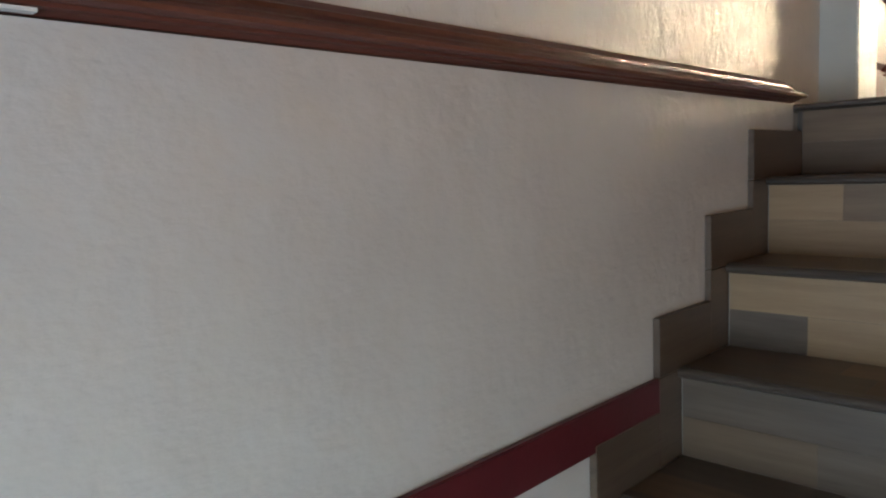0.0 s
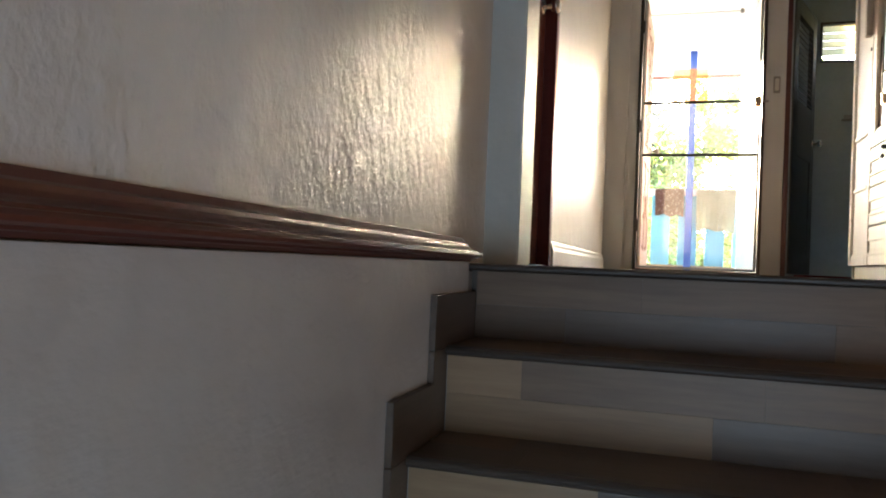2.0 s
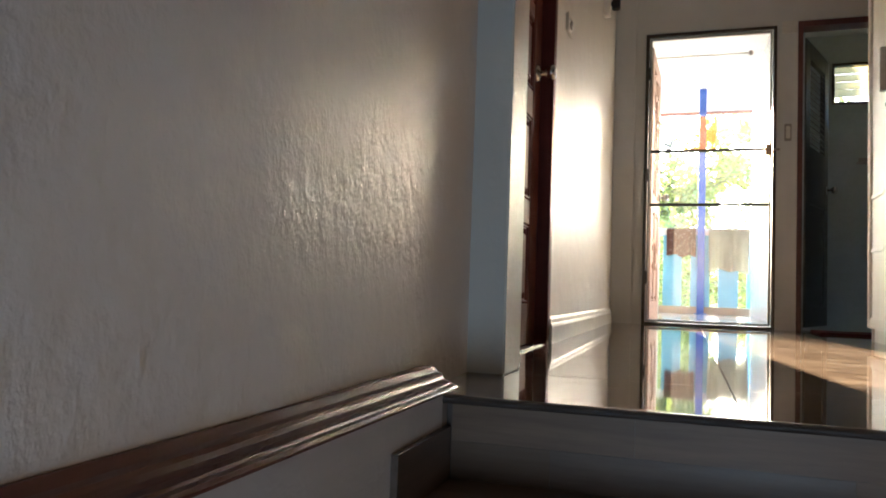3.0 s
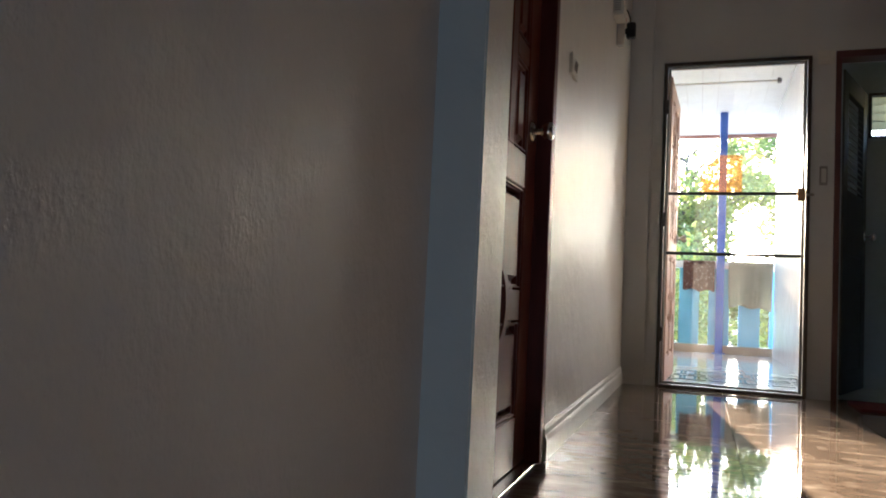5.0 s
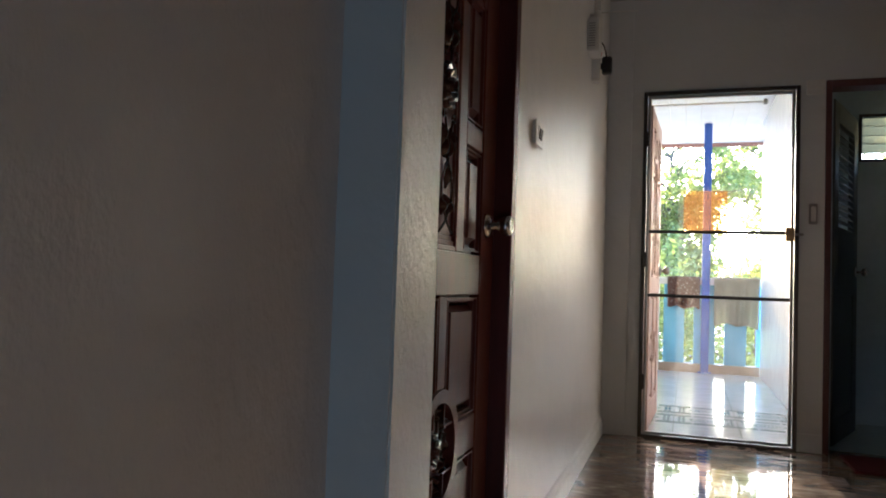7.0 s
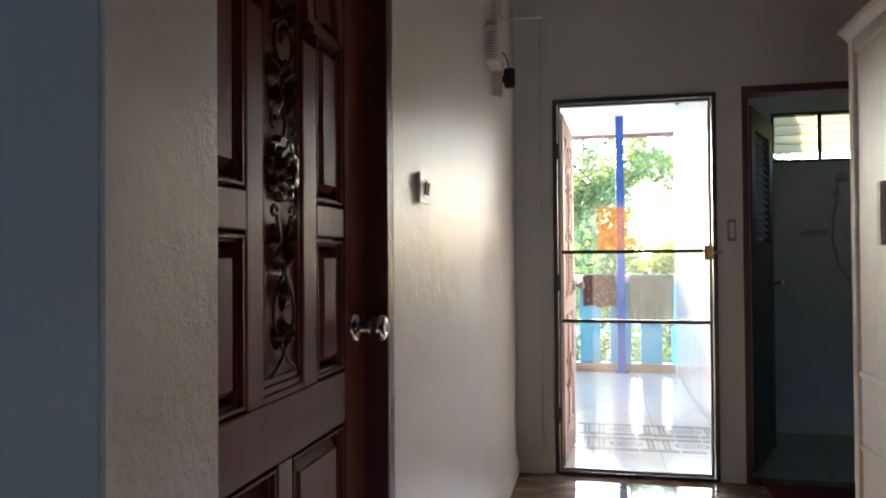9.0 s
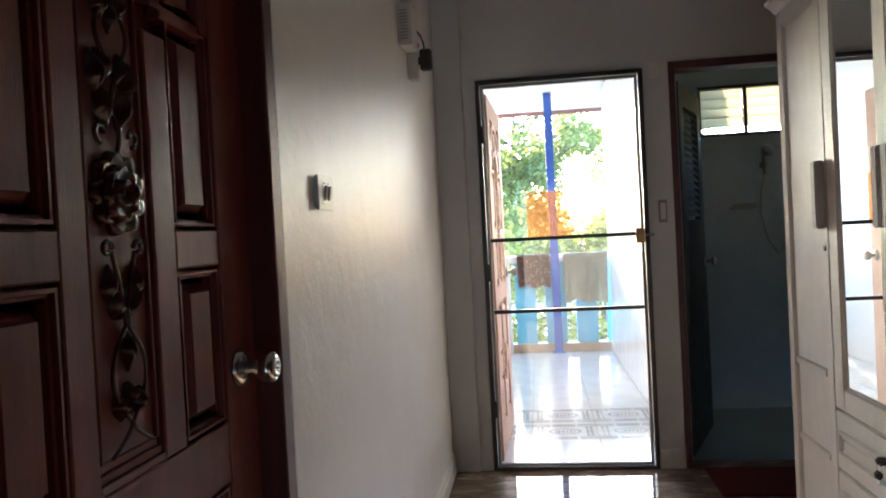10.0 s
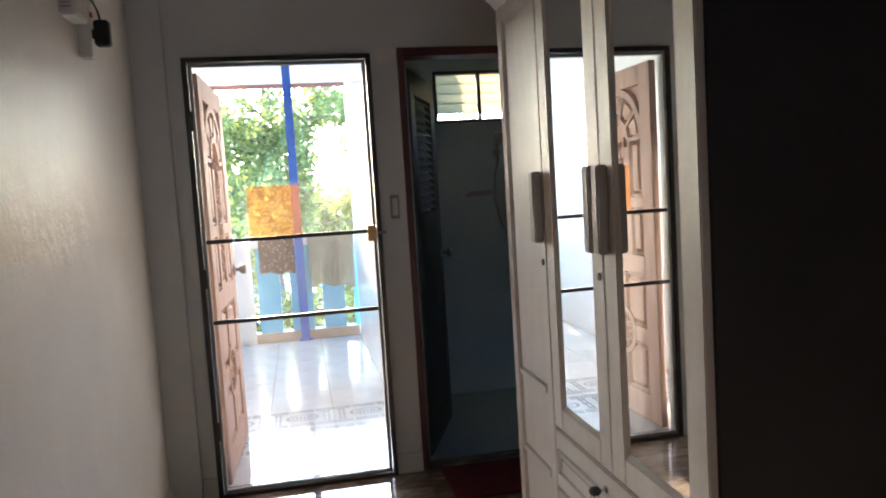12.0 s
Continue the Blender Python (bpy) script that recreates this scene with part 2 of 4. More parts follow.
def moved(bm, m):
    bmesh.ops.transform(bm, matrix=m, verts=bm.verts[:])
    return bm


def mesh_of(name, bm, *mats, smooth=False):
    me = bpy.data.meshes.new(name)
    bm.to_mesh(me)
    bm.free()
    for m in mats:
        me.materials.append(m)
    if smooth:
        me.polygons.foreach_set("use_smooth", [True] * len(me.polygons))
    return me


def fixed(name, bm, *mats, label="", category="", smooth=False):
    """A piece of the setting."""
    return tagged(new(name, mesh_of(name, bm, *mats, smooth=smooth)), label, category, kind="structure")


def thing(name, at, label, category, group="", kind=""):
    ob = new(name)
    ob.empty_display_size = 0.1
    ob.matrix_basis = Matrix.Translation(at)
    return tagged(ob, label, category, group, kind)


def under(ob, parent):
    ob.parent = parent
    if parent.type == "EMPTY":
        ob.matrix_parent_inverse = parent.matrix_basis.inverted()
    return ob


def part(name, bm, material, parent, label="", smooth=False):
    """One mesh in world coordinates, under a thing or a part."""
    ob = new(name, mesh_of(name, bm, *(material if isinstance(material, tuple) else (material,)), smooth=smooth))
    under(ob, parent)
    return tagged(ob, label)


def piece(name, me, at, parent):
    """One of many alike pieces that share a mesh."""
    ob = new(name, me)
    ob.parent = parent
    if parent.type == "EMPTY":
        ob.matrix_parent_inverse = parent.matrix_basis.inverted()
    ob.location = at
    return ob


# ---- plan ----
XW, XLOW, XCOL = -0.655, -0.585, -0.561     # west wall, its thicker foot beside the stairs, the pilasters' face
CEIL = 2.62
EDGE, RISE, GOING = 2.009, 0.158, 0.1965    # landing's edge, the steps
FAR = 6.0
XE = 1.34                                   # east wall of the hall
XSE = 0.52                                  # east wall of the stairs

# ---- walls ----
west = boxes((-0.80, XW, 3.505, FAR + 0.12, 0.0, CEIL), (-0.80, XW, 2.62, 3.505, 2.06, CEIL))
stair_side = extruded([(-0.80, -2.1), (-0.612, -2.1), (-0.612, 1.45), (XW, 2.404), (XW, 2.62), (-0.80, 2.62)], "z", 0.0, CEIL)
fixed("wall_west", west, WALL, label="off-white gloss painted plaster hall wall", category="wall")
fixed("wall_stairs_west", stair_side, STAIRWALL, label="off-white gloss painted plaster wall beside the stairs", category="wall")
fixed("wall_stairs_foot", boxes((-0.80, XLOW, -2.1, EDGE - 0.002, -3.2, 0.001)), FOOTWALL_DIM, label="off-white plaster stair wall below the rail, colour darkened for dimmer light", category="wall")


def pilaster(name, y0, y1, face=XCOL):
    bm = boxes((XW - 0.01, face, y0, y1, 0.0, CEIL))
    bevelled(bm, 0.004, 2)
    for f in bm.faces:
        f.material_index = 1 if f.normal.y < -0.5 else 0
    fixed(name, bm, PILASTER, BLUEPAINT, label="rough plastered wall pilaster, pale blue on the stair side", category="pilaster")


pilaster("pilaster_1", 2.404, 2.581)
fixed("trim", bevelled(boxes((XW, -0.512, FAR - 0.028, FAR, 0.0, CEIL)), 0.003), FARWALL, label="grey painted corner board of the end wall", category="trim")
fixed("wall_north", boxes((XW, -0.442, FAR, FAR + 0.12, 0.0, CEIL), (-0.442, 0.411, FAR, FAR + 0.12, 2.052, CEIL), (0.411, 0.541, FAR, FAR + 0.12, 0.0, CEIL),
                          (0.541, 1.30, FAR, FAR + 0.12, 2.075, CEIL), (1.30, 2.2, FAR, FAR + 0.12, 0.0, CEIL)), FARWALL,
      label="grey painted board wall with two doorways", category="wall")
# unseen walls added to close the hall, dark to hold ambient light down
fixed("wall_east", boxes((XE, XE + 0.1, EDGE - 0.1, FAR, -0.2, CEIL)), DARKCLOSURE, label="unseen closing wall behind the wardrobe, dark to cut bounce light", category="wall")
fixed("wall_south", boxes((XSE + 0.1, XE, EDGE - 0.1, EDGE, -0.2, CEIL)), DARKCLOSURE, label="unseen hall closing wall, dark to cut bounce light", category="wall")
# opening made up for the added fill light; boards dark to cut bounce
fixed("wall_stairs_east", boxes((XSE, XSE + 0.1, -2.1, -1.75, -3.2, CEIL), (XSE, XSE + 0.1, -0.95, EDGE, -3.2, CEIL), (XSE, XSE + 0.1, -1.75, -0.95, -3.2, -1.1), (XSE, XSE + 0.1, -1.75, -0.95, -0.1, CEIL)), DARKCLOSURE, label="unseen stair wall, dark to cut bounce light, with a made-up window opening", category="wall")
# unseen closing wall, grey so that cooler light bounces up the stairs
fixed("wall_stairs_south", boxes((-0.8, XSE + 0.1, -2.2, -2.1, -3.2, CEIL)), FARWALL,
      label="unseen plain grey wall closing the foot of the stairs", category="wall")
fixed("ceiling", boxes((-0.8, XE + 0.1, -2.2, FAR + 0.12, CEIL, CEIL + 0.1)), HALLCEIL, label="unseen plain brownish ceiling, tone set for bounce light", category="ceiling")
fixed("floor_lower", boxes((-0.8, XSE + 0.1, -2.2, -0.2, -3.3, -2.2)), CONCRETE, label="concrete floor at the foot of the stairs", category="floor")

# ---- ledge rail along the stairs ----
rail_profile = [(XW - 0.01, 0.003), (XW - 0.01, 0.050), (-0.614, 0.053), (-0.606, 0.053), (-0.602, 0.049), (-0.597, 0.044), (-0.590, 0.041), (-0.589, 0.036), (-0.585, 0.031), (-0.578, 0.027),
                (-0.569, 0.025), (-0.567, 0.022), (-0.560, 0.021), (-0.556, 0.017), (-0.557, 0.013), (-0.563, 0.011), (-0.571, 0.011), (-0.573, 0.008), (-0.580, 0.007), (-0.586, 0.003)]
fixed("trim", extruded(rail_profile, "y", -2.1, EDGE + 0.004), REDWOOD, label="red-brown varnished moulded wooden ledge rail along the stair wall", category="rail", smooth=False)
fixed("trim", boxes((XLOW - 0.002, -0.574, -2.1, 0.45, 0.0035, 0.0065)), WHITE, label="white filler strip under the ledge rail", category="trim")
fixed("trim", bevelled(boxes((XLOW, XLOW + 0.012, -2.1, 1.363, -0.546, -0.478)), 0.002), MAROON, label="maroon painted band on the stair wall", category="trim")

# ---- hall floor: slab and polished tiles ----
hall_floor = fixed("floor", boxes((XW - 0.05, XE, EDGE + 0.034, FAR + 0.12, -0.16, -0.003)), GROUT, label="dark brown marbled polished tile floor", category="floor")

# ---- bathroom ----
BY = 7.4
fixed("wall_bath_back", boxes((0.578, 0.98, BY, BY + 0.1, -0.16, 2.5), (0.98, 1.56, BY, BY + 0.1, -0.16, 1.835), (0.98, 1.56, BY, BY + 0.1, 2.18, 2.5), (1.56, 2.2, BY, BY + 0.1, -0.16, 2.5)), DARKWALL, label="dark bluish bathroom wall with a high window", category="wall")
fixed("wall_bath_west", boxes((0.578, 0.600, FAR + 0.12, BY, -0.16, 2.5)), DARKWALL, label="dark bathroom side wall", category="wall")
fixed("wall_bath_east", boxes((2.1, 2.2, FAR + 0.12, BY, -0.16, 2.5)), DARKWALL, label="dark bathroom side wall", category="wall")
fixed("ceiling_bath", boxes((0.60, 2.2, FAR + 0.12, BY, 2.42, 2.5)), CEILING, label="pale bathroom ceiling", category="ceiling")
fixed("floor_bath", boxes((0.60, 2.2, FAR + 0.12, BY, -0.16, -0.04)), DARKWALL, label="dark bathroom floor", category="floor")

# ---- balcony ----
BAL = 9.8
balcony_floor = fixed("floor_balcony", boxes((-1.3, 0.555, FAR + 0.12, BAL + 0.25, -0.2, -0.008)), GROUT, label="pale glossy patterned balcony tiles", category="floor")
fixed("wall_balcony_east", boxes((0.555, 0.577, FAR + 0.12, BAL - 0.02, -0.2, 2.654)), GLOSSWHITE, label="white painted balcony side wall", category="wall")
fixed("wall_balcony_west", boxes((-1.20, -1.06, FAR + 0.12, 9.55, -0.2, 2.66)), OUTWHITE, label="white painted balcony end wall", category="wall")
fixed("ground", boxes((-400, 400, -300, 600, -3.4, -3.3)), CONCRETE, label="ground below the house", category="ground")
fixed("wall_house_outside", boxes((-5.0, -0.80, FAR, FAR + 0.12, -3.3, 2.8)), OUTWHITE, label="white outside wall of the house", category="wall")

# ---- carved doors ----
def placed(m, bm):
    return moved(bm, m)


def uvbox(u0, u1, v0, v1, n0, n1, bev=0.0):
    bm = boxes((u0, u1, v0, v1, n0, n1))
    if bev:
        bevelled(bm, bev, 1)
    return bm


def fielded(u0, u1, v0, v1, n0, n1, slope=0.014):
    """A raised panel within a stepped moulding: contours drawn in from the edge, each at its own height."""
    bm = bmesh.new()
    w = min(u1 - u0, v1 - v0)
    k = min(1.0, w / 0.13)
    rings = []
    for d, n in ((0.0, -0.003), (0.005, -0.003), (0.006, -0.011), (0.011, -0.012), (0.012, n0), (0.020, n0), (0.020 + slope, n1 - 0.004), (0.021 + slope, n1)):
        d *= k
        rings.append([bm.verts.new((u, v, n)) for u, v in ((u0 + d, v0 + d), (u1 - d, v0 + d), (u1 - d, v1 - d), (u0 + d, v1 - d))])
    for a, b in zip(rings, rings[1:]):
        for i in range(4):
            q = (i + 1) % 4
            bm.faces.new((a[i], a[q], b[q], b[i]))
    bm.faces.new(rings[-1])
    return bm


def arc_band(cu, cv, r0, r1, a0, a1, n0, n1, steps=20):
    """A raised band between two radii, degrees a0 to a1."""
    bm = bmesh.new()
    rows = []
    for i in range(steps + 1):
        a = radians(a0 + (a1 - a0) * i / steps)
        rows.append([bm.verts.new((cu + r * math.cos(a), cv + r * math.sin(a), n)) for r, n in ((r0, n0), (r0 + 0.003, n1), (r1 - 0.003, n1), (r1, n0))])
    for a, b in zip(rows, rows[1:]):
        for k in range(3):
            bm.faces.new((a[k], a[k + 1], b[k + 1], b[k]))
    bmesh.ops.recalc_face_normals(bm, faces=bm.faces[:])
    return bm


def add_leaf(bm, u, v, ang, length, width, n0, high, bend=0.25):
    """A carved leaf: a ridge with two falling sides, pointed and slightly curled."""
    k = 6
    c, s = math.cos(ang), math.sin(ang)
    rows = []
    for i in range(k + 1):
        t = i / k
        w = width * 0.62 * math.sin(math.pi * t ** 0.8) + 0.0004
        off = bend * length * t * t
        px, py = length * t, off
        row = []
        for q, h in ((-1, 0.0), (-0.4, 0.8), (0, 1.0), (0.4, 0.8), (1, 0.0)):
            x, y = px, py + q * w
            row.append(bm.verts.new((u + c * x - s * y, v + s * x + c * y, n0 + high * h * math.sin(math.pi * min(max(t, 0.06), 0.94)))))
        rows.append(row)
    for a, b in zip(rows, rows[1:]):
        for j in range(4):
            bm.faces.new((a[j], b[j], b[j + 1], a[j + 1]))


def add_tube(bm, pts, r):
    t = tube(pts, r, 6)
    me = bpy.data.meshes.new("t")
    t.to_mesh(me)
    t.free()
    bm.from_mesh(me)
    bpy.data.meshes.remove(me)


def add_lobed(bm, u, v, r, lobes, turn, n0, rim, dip):
    """One whorl of petals: a scalloped dish with a raised rim, falling to the ground outside and dished inside."""
    k = lobes * 6
    rings = [[], [], [], []]
    for i in range(k):
        a = 2 * math.pi * i / k
        s = abs(math.sin(0.5 * lobes * (a + turn))) ** 0.6
        for ring, (f, n) in zip(rings, ((1.0, n0), (0.95, rim), (0.84, rim - 0.001), (0.5, dip))):
            q = r * f * (0.80 + 0.20 * s) if f > 0.6 else r * f
            ring.append(bm.verts.new((u + q * math.cos(a), v + q * math.sin(a), n + (0.003 * (s - 0.6) if f < 0.96 and f > 0.6 else 0.0))))
    for p, q in zip(rings, rings[1:]):
        for i in range(k):
            bm.faces.new((p[i], p[(i + 1) % k], q[(i + 1) % k], q[i]))
    bm.faces.new(rings[3])


def add_flower(bm, u, v, r, n0, petals=8):
    add_lobed(bm, u, v, r, petals, 0.0, n0, n0 + 0.013, n0 + 0.006)
    add_lobed(bm, u, v, r * 0.66, petals - 1, 0.3, n0 + 0.004, n0 + 0.019, n0 + 0.010)
    add_lobed(bm, u, v, r * 0.33, 5, 0.1, n0 + 0.008, n0 + 0.023, n0 + 0.015)


def add_curl(bm, u, v, r, start, turns, n, thick):
    """A tightening curl at a stem's end."""
    steps = 16
    pts = []
    for i in range(steps + 1):
        t = i / steps
        a = start + turns * 2 * math.pi * t
        pts.append((u + r * (1 - 0.6 * t) * math.cos(a), v + r * (1 - 0.6 * t) * math.sin(a), n))
    add_tube(bm, pts, thick)


def floral_panel(uc, v0, v1, half, n0):
    """Looping stems, paired leaves and a rose, carved in one narrow upright panel."""
    bm = bmesh.new()
    rose, up = v0 + 0.345, math.pi / 2
    line = n0 + 0.011

    def lens(a, b, wide, thick=0.0030, tips=True):
        for sgn in (-1, 1):
            add_tube(bm, [(uc + sgn * wide * math.sin(math.pi * i / 14), a + (b - a) * i / 14, line) for i in range(15)], thick)
            if tips:
                add_leaf(bm, uc + sgn * wide * 0.75, a + (b - a) * 0.34, up + sgn * 2.65, 0.040, 0.020, n0 + 0.003, 0.020, sgn * 0.2)
                add_leaf(bm, uc + sgn * 0.004, a + (b - a) * 0.42, up + sgn * 2.9, 0.034, 0.014, n0 + 0.003, 0.020, 0.0)
        add_leaf(bm, uc, b - 0.005, -up, (b - a) * 0.45, 0.017, n0 + 0.004, 0.019, 0.06)

    def lyre(a, b):
        for sgn in (-1, 1):
            pts = [(uc + sgn * (0.003 + 0.024 * (i / 12) ** 1.6), a + (b - a) * i / 12, line) for i in range(13)]
            add_tube(bm, pts, 0.0030)
            add_curl(bm, uc + sgn * 0.037, b + 0.004, 0.012, math.pi if sgn > 0 else 0.0, -sgn * 0.85, line, 0.0034)
            add_leaf(bm, uc + sgn * 0.006, a + 0.006, up - sgn * 0.75, 0.055, 0.022, n0 + 0.003, 0.020, sgn * 0.45)
            add_leaf(bm, uc + sgn * 0.030, a + 0.030, up - sgn * 0.15, 0.050, 0.020, n0 + 0.003, 0.019, sgn * 0.20)
        add_leaf(bm, uc, a - 0.004, -up, 0.05, 0.013, n0 + 0.004, 0.018, 0.0)

    lens(v0 + 0.040, v0 + 0.172, 0.040)
    for sgn in (-1, 1):
        add_tube(bm, [(uc + sgn * 0.05 * (i / 6) ** 1.4, v0 + 0.040 - 0.034 * i / 6, line) for i in range(7)], 0.0030)
    lyre(v0 + 0.172, v0 + 0.268)
    add_flower(bm, uc, rose, half * 0.93, n0 + 0.002, 9)
    stem = [(uc + 0.007 * math.sin(i * 0.7), rose + 0.055 + 0.10 * i / 10, line) for i in range(11)]
    add_tube(bm, stem, 0.0034)
    for sgn in (-1, 1):
        add_curl(bm, uc + sgn * 0.036, rose + 0.078, 0.014, -up, sgn * 0.8, line, 0.0034)
        add_leaf(bm, uc + sgn * 0.010, rose + 0.085, up - sgn * 0.55, 0.070, 0.026, n0 + 0.003, 0.021, sgn * 0.2)
        add_leaf(bm, uc + sgn * 0.034, rose + 0.125, up - sgn * 0.05, 0.058, 0.024, n0 + 0.003, 0.022, -sgn * 0.15)
        add_leaf(bm, uc + sgn * 0.012, rose + 0.145, up - sgn * 0.3, 0.045, 0.016, n0 + 0.003, 0.021, 0.1)
    lens(rose + 0.160, rose + 0.262, 0.036, 0.0030, False)
    for sgn in (-1, 1):
        add_leaf(bm, uc + sgn * 0.010, rose + 0.225, up - sgn * 0.5, 0.055, 0.022, n0 + 0.003, 0.021, sgn * 0.2)
    return bm


def rosette(uc, vc, r, n0):
    """Open scrollwork of curled leaves round a flower, within a ring."""
    bm = bmesh.new()
    add_flower(bm, uc, vc, r * 0.42, n0, 8)
    for i in range(10):
        a = 2 * math.pi * i / 10
        pts = [(uc + (r * (0.42 + 0.5 * t)) * math.cos(a + 0.9 * t), vc + (r * (0.42 + 0.5 * t)) * math.sin(a + 0.9 * t), n0 + 0.006) for t in [j / 6 for j in range(7)]]
        add_tube(bm, pts, 0.0048)
        add_leaf(bm, pts[3][0], pts[3][1], a + 1.7, r * 0.34, r * 0.16, n0 + 0.002, 0.017, 0.3)
        add_leaf(bm, pts[5][0], pts[5][1], a - 0.3, r * 0.26, r * 0.14, n0 + 0.002, 0.016, -0.3)
    return bm


def carved_door(door, m, mat, carve, high=2.0, top_bevel=0.0025):
    """A panelled leaf 0.817 wide: stiles, rails, fielded panels, an arch of rays, a floral strip and a round rosette. m takes (u, v, n) to the world."""
    W, D = 0.817, -0.026
    put = lambda name, bm, label="", smooth=False, stain=None: part(name, placed(m, bm), stain or mat, door, label, smooth)
    put("leaf_core", uvbox(0.004, W - 0.004, 0.004, high - 0.004, -0.040, D))
    put("stile", uvbox(0, 0.12, 0, high, -0.038, 0, top_bevel))
    put("stile", uvbox(W - 0.132, W, 0, high, -0.038, 0, top_bevel))
    for v0, v1 in ((0.0, 0.15), (0.838, 0.942), (high - 0.11, high)):
        put("rail", uvbox(0.12, W - 0.132, v0, v1, -0.037, -0.001, top_bevel))
    for u0, u1 in ((0.263, 0.318), (0.475, 0.538)):
        put("muntin", uvbox(u0, u1, 0.942, 1.56, -0.036, -0.002, top_bevel))
    for u0, u1 in ((0.12, 0.263), (0.538, W - 0.132)):
        put("rail", uvbox(u0, u1, 1.212, 1.272, -0.036, -0.002, top_bevel))
        put("panel", fielded(u0 + 0.006, u1 - 0.006, 0.948, 1.206, D, -0.004))
        put("panel", fielded(u0 + 0.006, u1 - 0.006, 1.278, 1.60, D, -0.004))
    # beads round the carved strip, stepped
    for k in range(3):
        put("bead", uvbox(0.318 + 0.004 * k, 0.475 - 0.004 * k, 0.942 + 0.012 * k, 0.954 + 0.012 * k, D, -0.003 - 0.004 * k, 0.0015))
    for u in (0.326, 0.461):
        put("bead", uvbox(u, u + 0.006, 0.978, 1.62, D, -0.006, 0.0015))
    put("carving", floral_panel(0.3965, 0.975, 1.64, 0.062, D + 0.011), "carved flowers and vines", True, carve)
    put("carving_ground", uvbox(0.333, 0.460, 0.979, 1.60, D, D + 0.013))
    # arch with rays
    cu, cv = 0.3965, 1.60
    put("arch", arc_band(cu, cv, 0.255, 0.30, 0, 180, D, -0.001, 28))
    put("arch", arc_band(cu, cv, 0.10, 0.135, 0, 180, D, -0.001, 20))
    for a in (0, 36, 72, 108, 144, 180):
        c, s = math.cos(radians(a)), math.sin(radians(a))
        bm = uvbox(0.13, 0.258, -0.011, 0.011, D, -0.002, 0.002)
        put("ray", moved(bm, Matrix.Translation((cu, cv, 0)) @ Matrix.Rotation(radians(a), 4, "Z")))
    for a in (18, 54, 90, 126, 162):
        put("panel", arc_band(cu, cv, 0.155, 0.235, a - 11, a + 11, D, -0.006, 6))
    # lower half: round ornament, cross rails, four panels
    rv = 0.485
    put("ornament_ring", arc_band(cu, rv, 0.108, 0.145, 0, 360, D, 0.001, 40))
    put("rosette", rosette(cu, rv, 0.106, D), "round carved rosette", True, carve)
    for u0, u1 in ((0.12, 0.265), (0.528, W - 0.132)):
        put("rail", uvbox(u0, u1, 0.44, 0.53, -0.036, -0.002, top_bevel))
    for v0, v1 in ((0.15, 0.345), (0.625, 0.838)):
        put("muntin", uvbox(0.368, 0.425, v0, v1, -0.036, -0.002, top_bevel))
    for u0, u1 in ((0.12, 0.368), (0.425, W - 0.132)):
        for v0, v1 in ((0.15, 0.44), (0.53, 0.838)):
            put("panel", fielded(u0 + 0.006, u1 - 0.006, v0 + 0.006, v1 - 0.006, D, -0.006))
    return door


def door_knob(door, at, out, metal):
    """A round knob on its rose; out is the way it points."""
    q = Vector((0, 0, 1)).rotation_difference(Vector(out)).to_matrix().to_4x4()
    m = Matrix.Translation(at) @ q
    part("rose", moved(turned([(0.034, 0.0), (0.034, 0.004), (0.028, 0.011), (0.016, 0.015)], 28), m), metal, door, "polished steel rose", True)
    part("knob", moved(turned([(0.010, 0.012), (0.010, 0.030), (0.018, 0.036), (0.0265, 0.046), (0.0285, 0.056), (0.026, 0.066), (0.019, 0.071), (0.010, 0.0715), (0.008, 0.069), (0.001, 0.069)], 28), m), metal, door, "polished steel knob", True)


# room door in the west wall, shut, in its dark red frame
d1 = thing("door_1", (-0.71, 2.65, 0.0), "dark red-brown varnished carved wooden door, shut, with steel knob", "door", kind="structure")
DX = -0.700
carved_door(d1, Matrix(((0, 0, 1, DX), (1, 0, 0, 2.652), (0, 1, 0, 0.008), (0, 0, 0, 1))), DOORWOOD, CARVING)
door_knob(d1, (DX + 0.0, 3.391, 1.033), (1, 0, 0), STEEL)
f1 = thing("door_frame", (XW, 3.5, 0.0), "dark red varnished wooden door frame with pale strip as its lit edge", "door frame", kind="structure")
frame_prof = [(-0.775, 3.471), (-0.742, 3.471), (-0.742, 3.470), (-0.652, 3.470), (-0.649, 3.473), (-0.649, 3.516), (-0.652, 3.519), (-0.655, 3.519), (-0.655, 3.505), (-0.775, 3.505)]
part("jamb", extruded(frame_prof, "z", 0.0, 2.062), FRAMEWOOD, f1)
part("jamb", boxes((-0.775, -0.652, 2.622, 2.650, 0.0, 2.062)), FRAMEWOOD, f1)
# added pale strip: the light along the frame's edge, put into colour
part("lit_edge_strip", bevelled(boxes((-0.664, -0.650, 3.5195, 3.5285, 0.0, 2.062)), 0.002, 1), PILASTER, f1, "pale strip for the frame's lit edge")
part("head", bevelled(boxes((-0.775, -0.649, 2.651, 3.469, 2.011, 2.0595)), 0.002), FRAMEWOOD, f1)
part("sill", bevelled(boxes((-0.775, -0.660, 2.651, 3.469, -0.002, 0.006)), 0.001), STEEL, f1, "pale metal threshold strip")
fixed("wall_room_behind", boxes((-0.93, -0.90, 2.4, 3.7, 0, 2.3)), WALL, label="plain wall behind the closed door", category="wall")

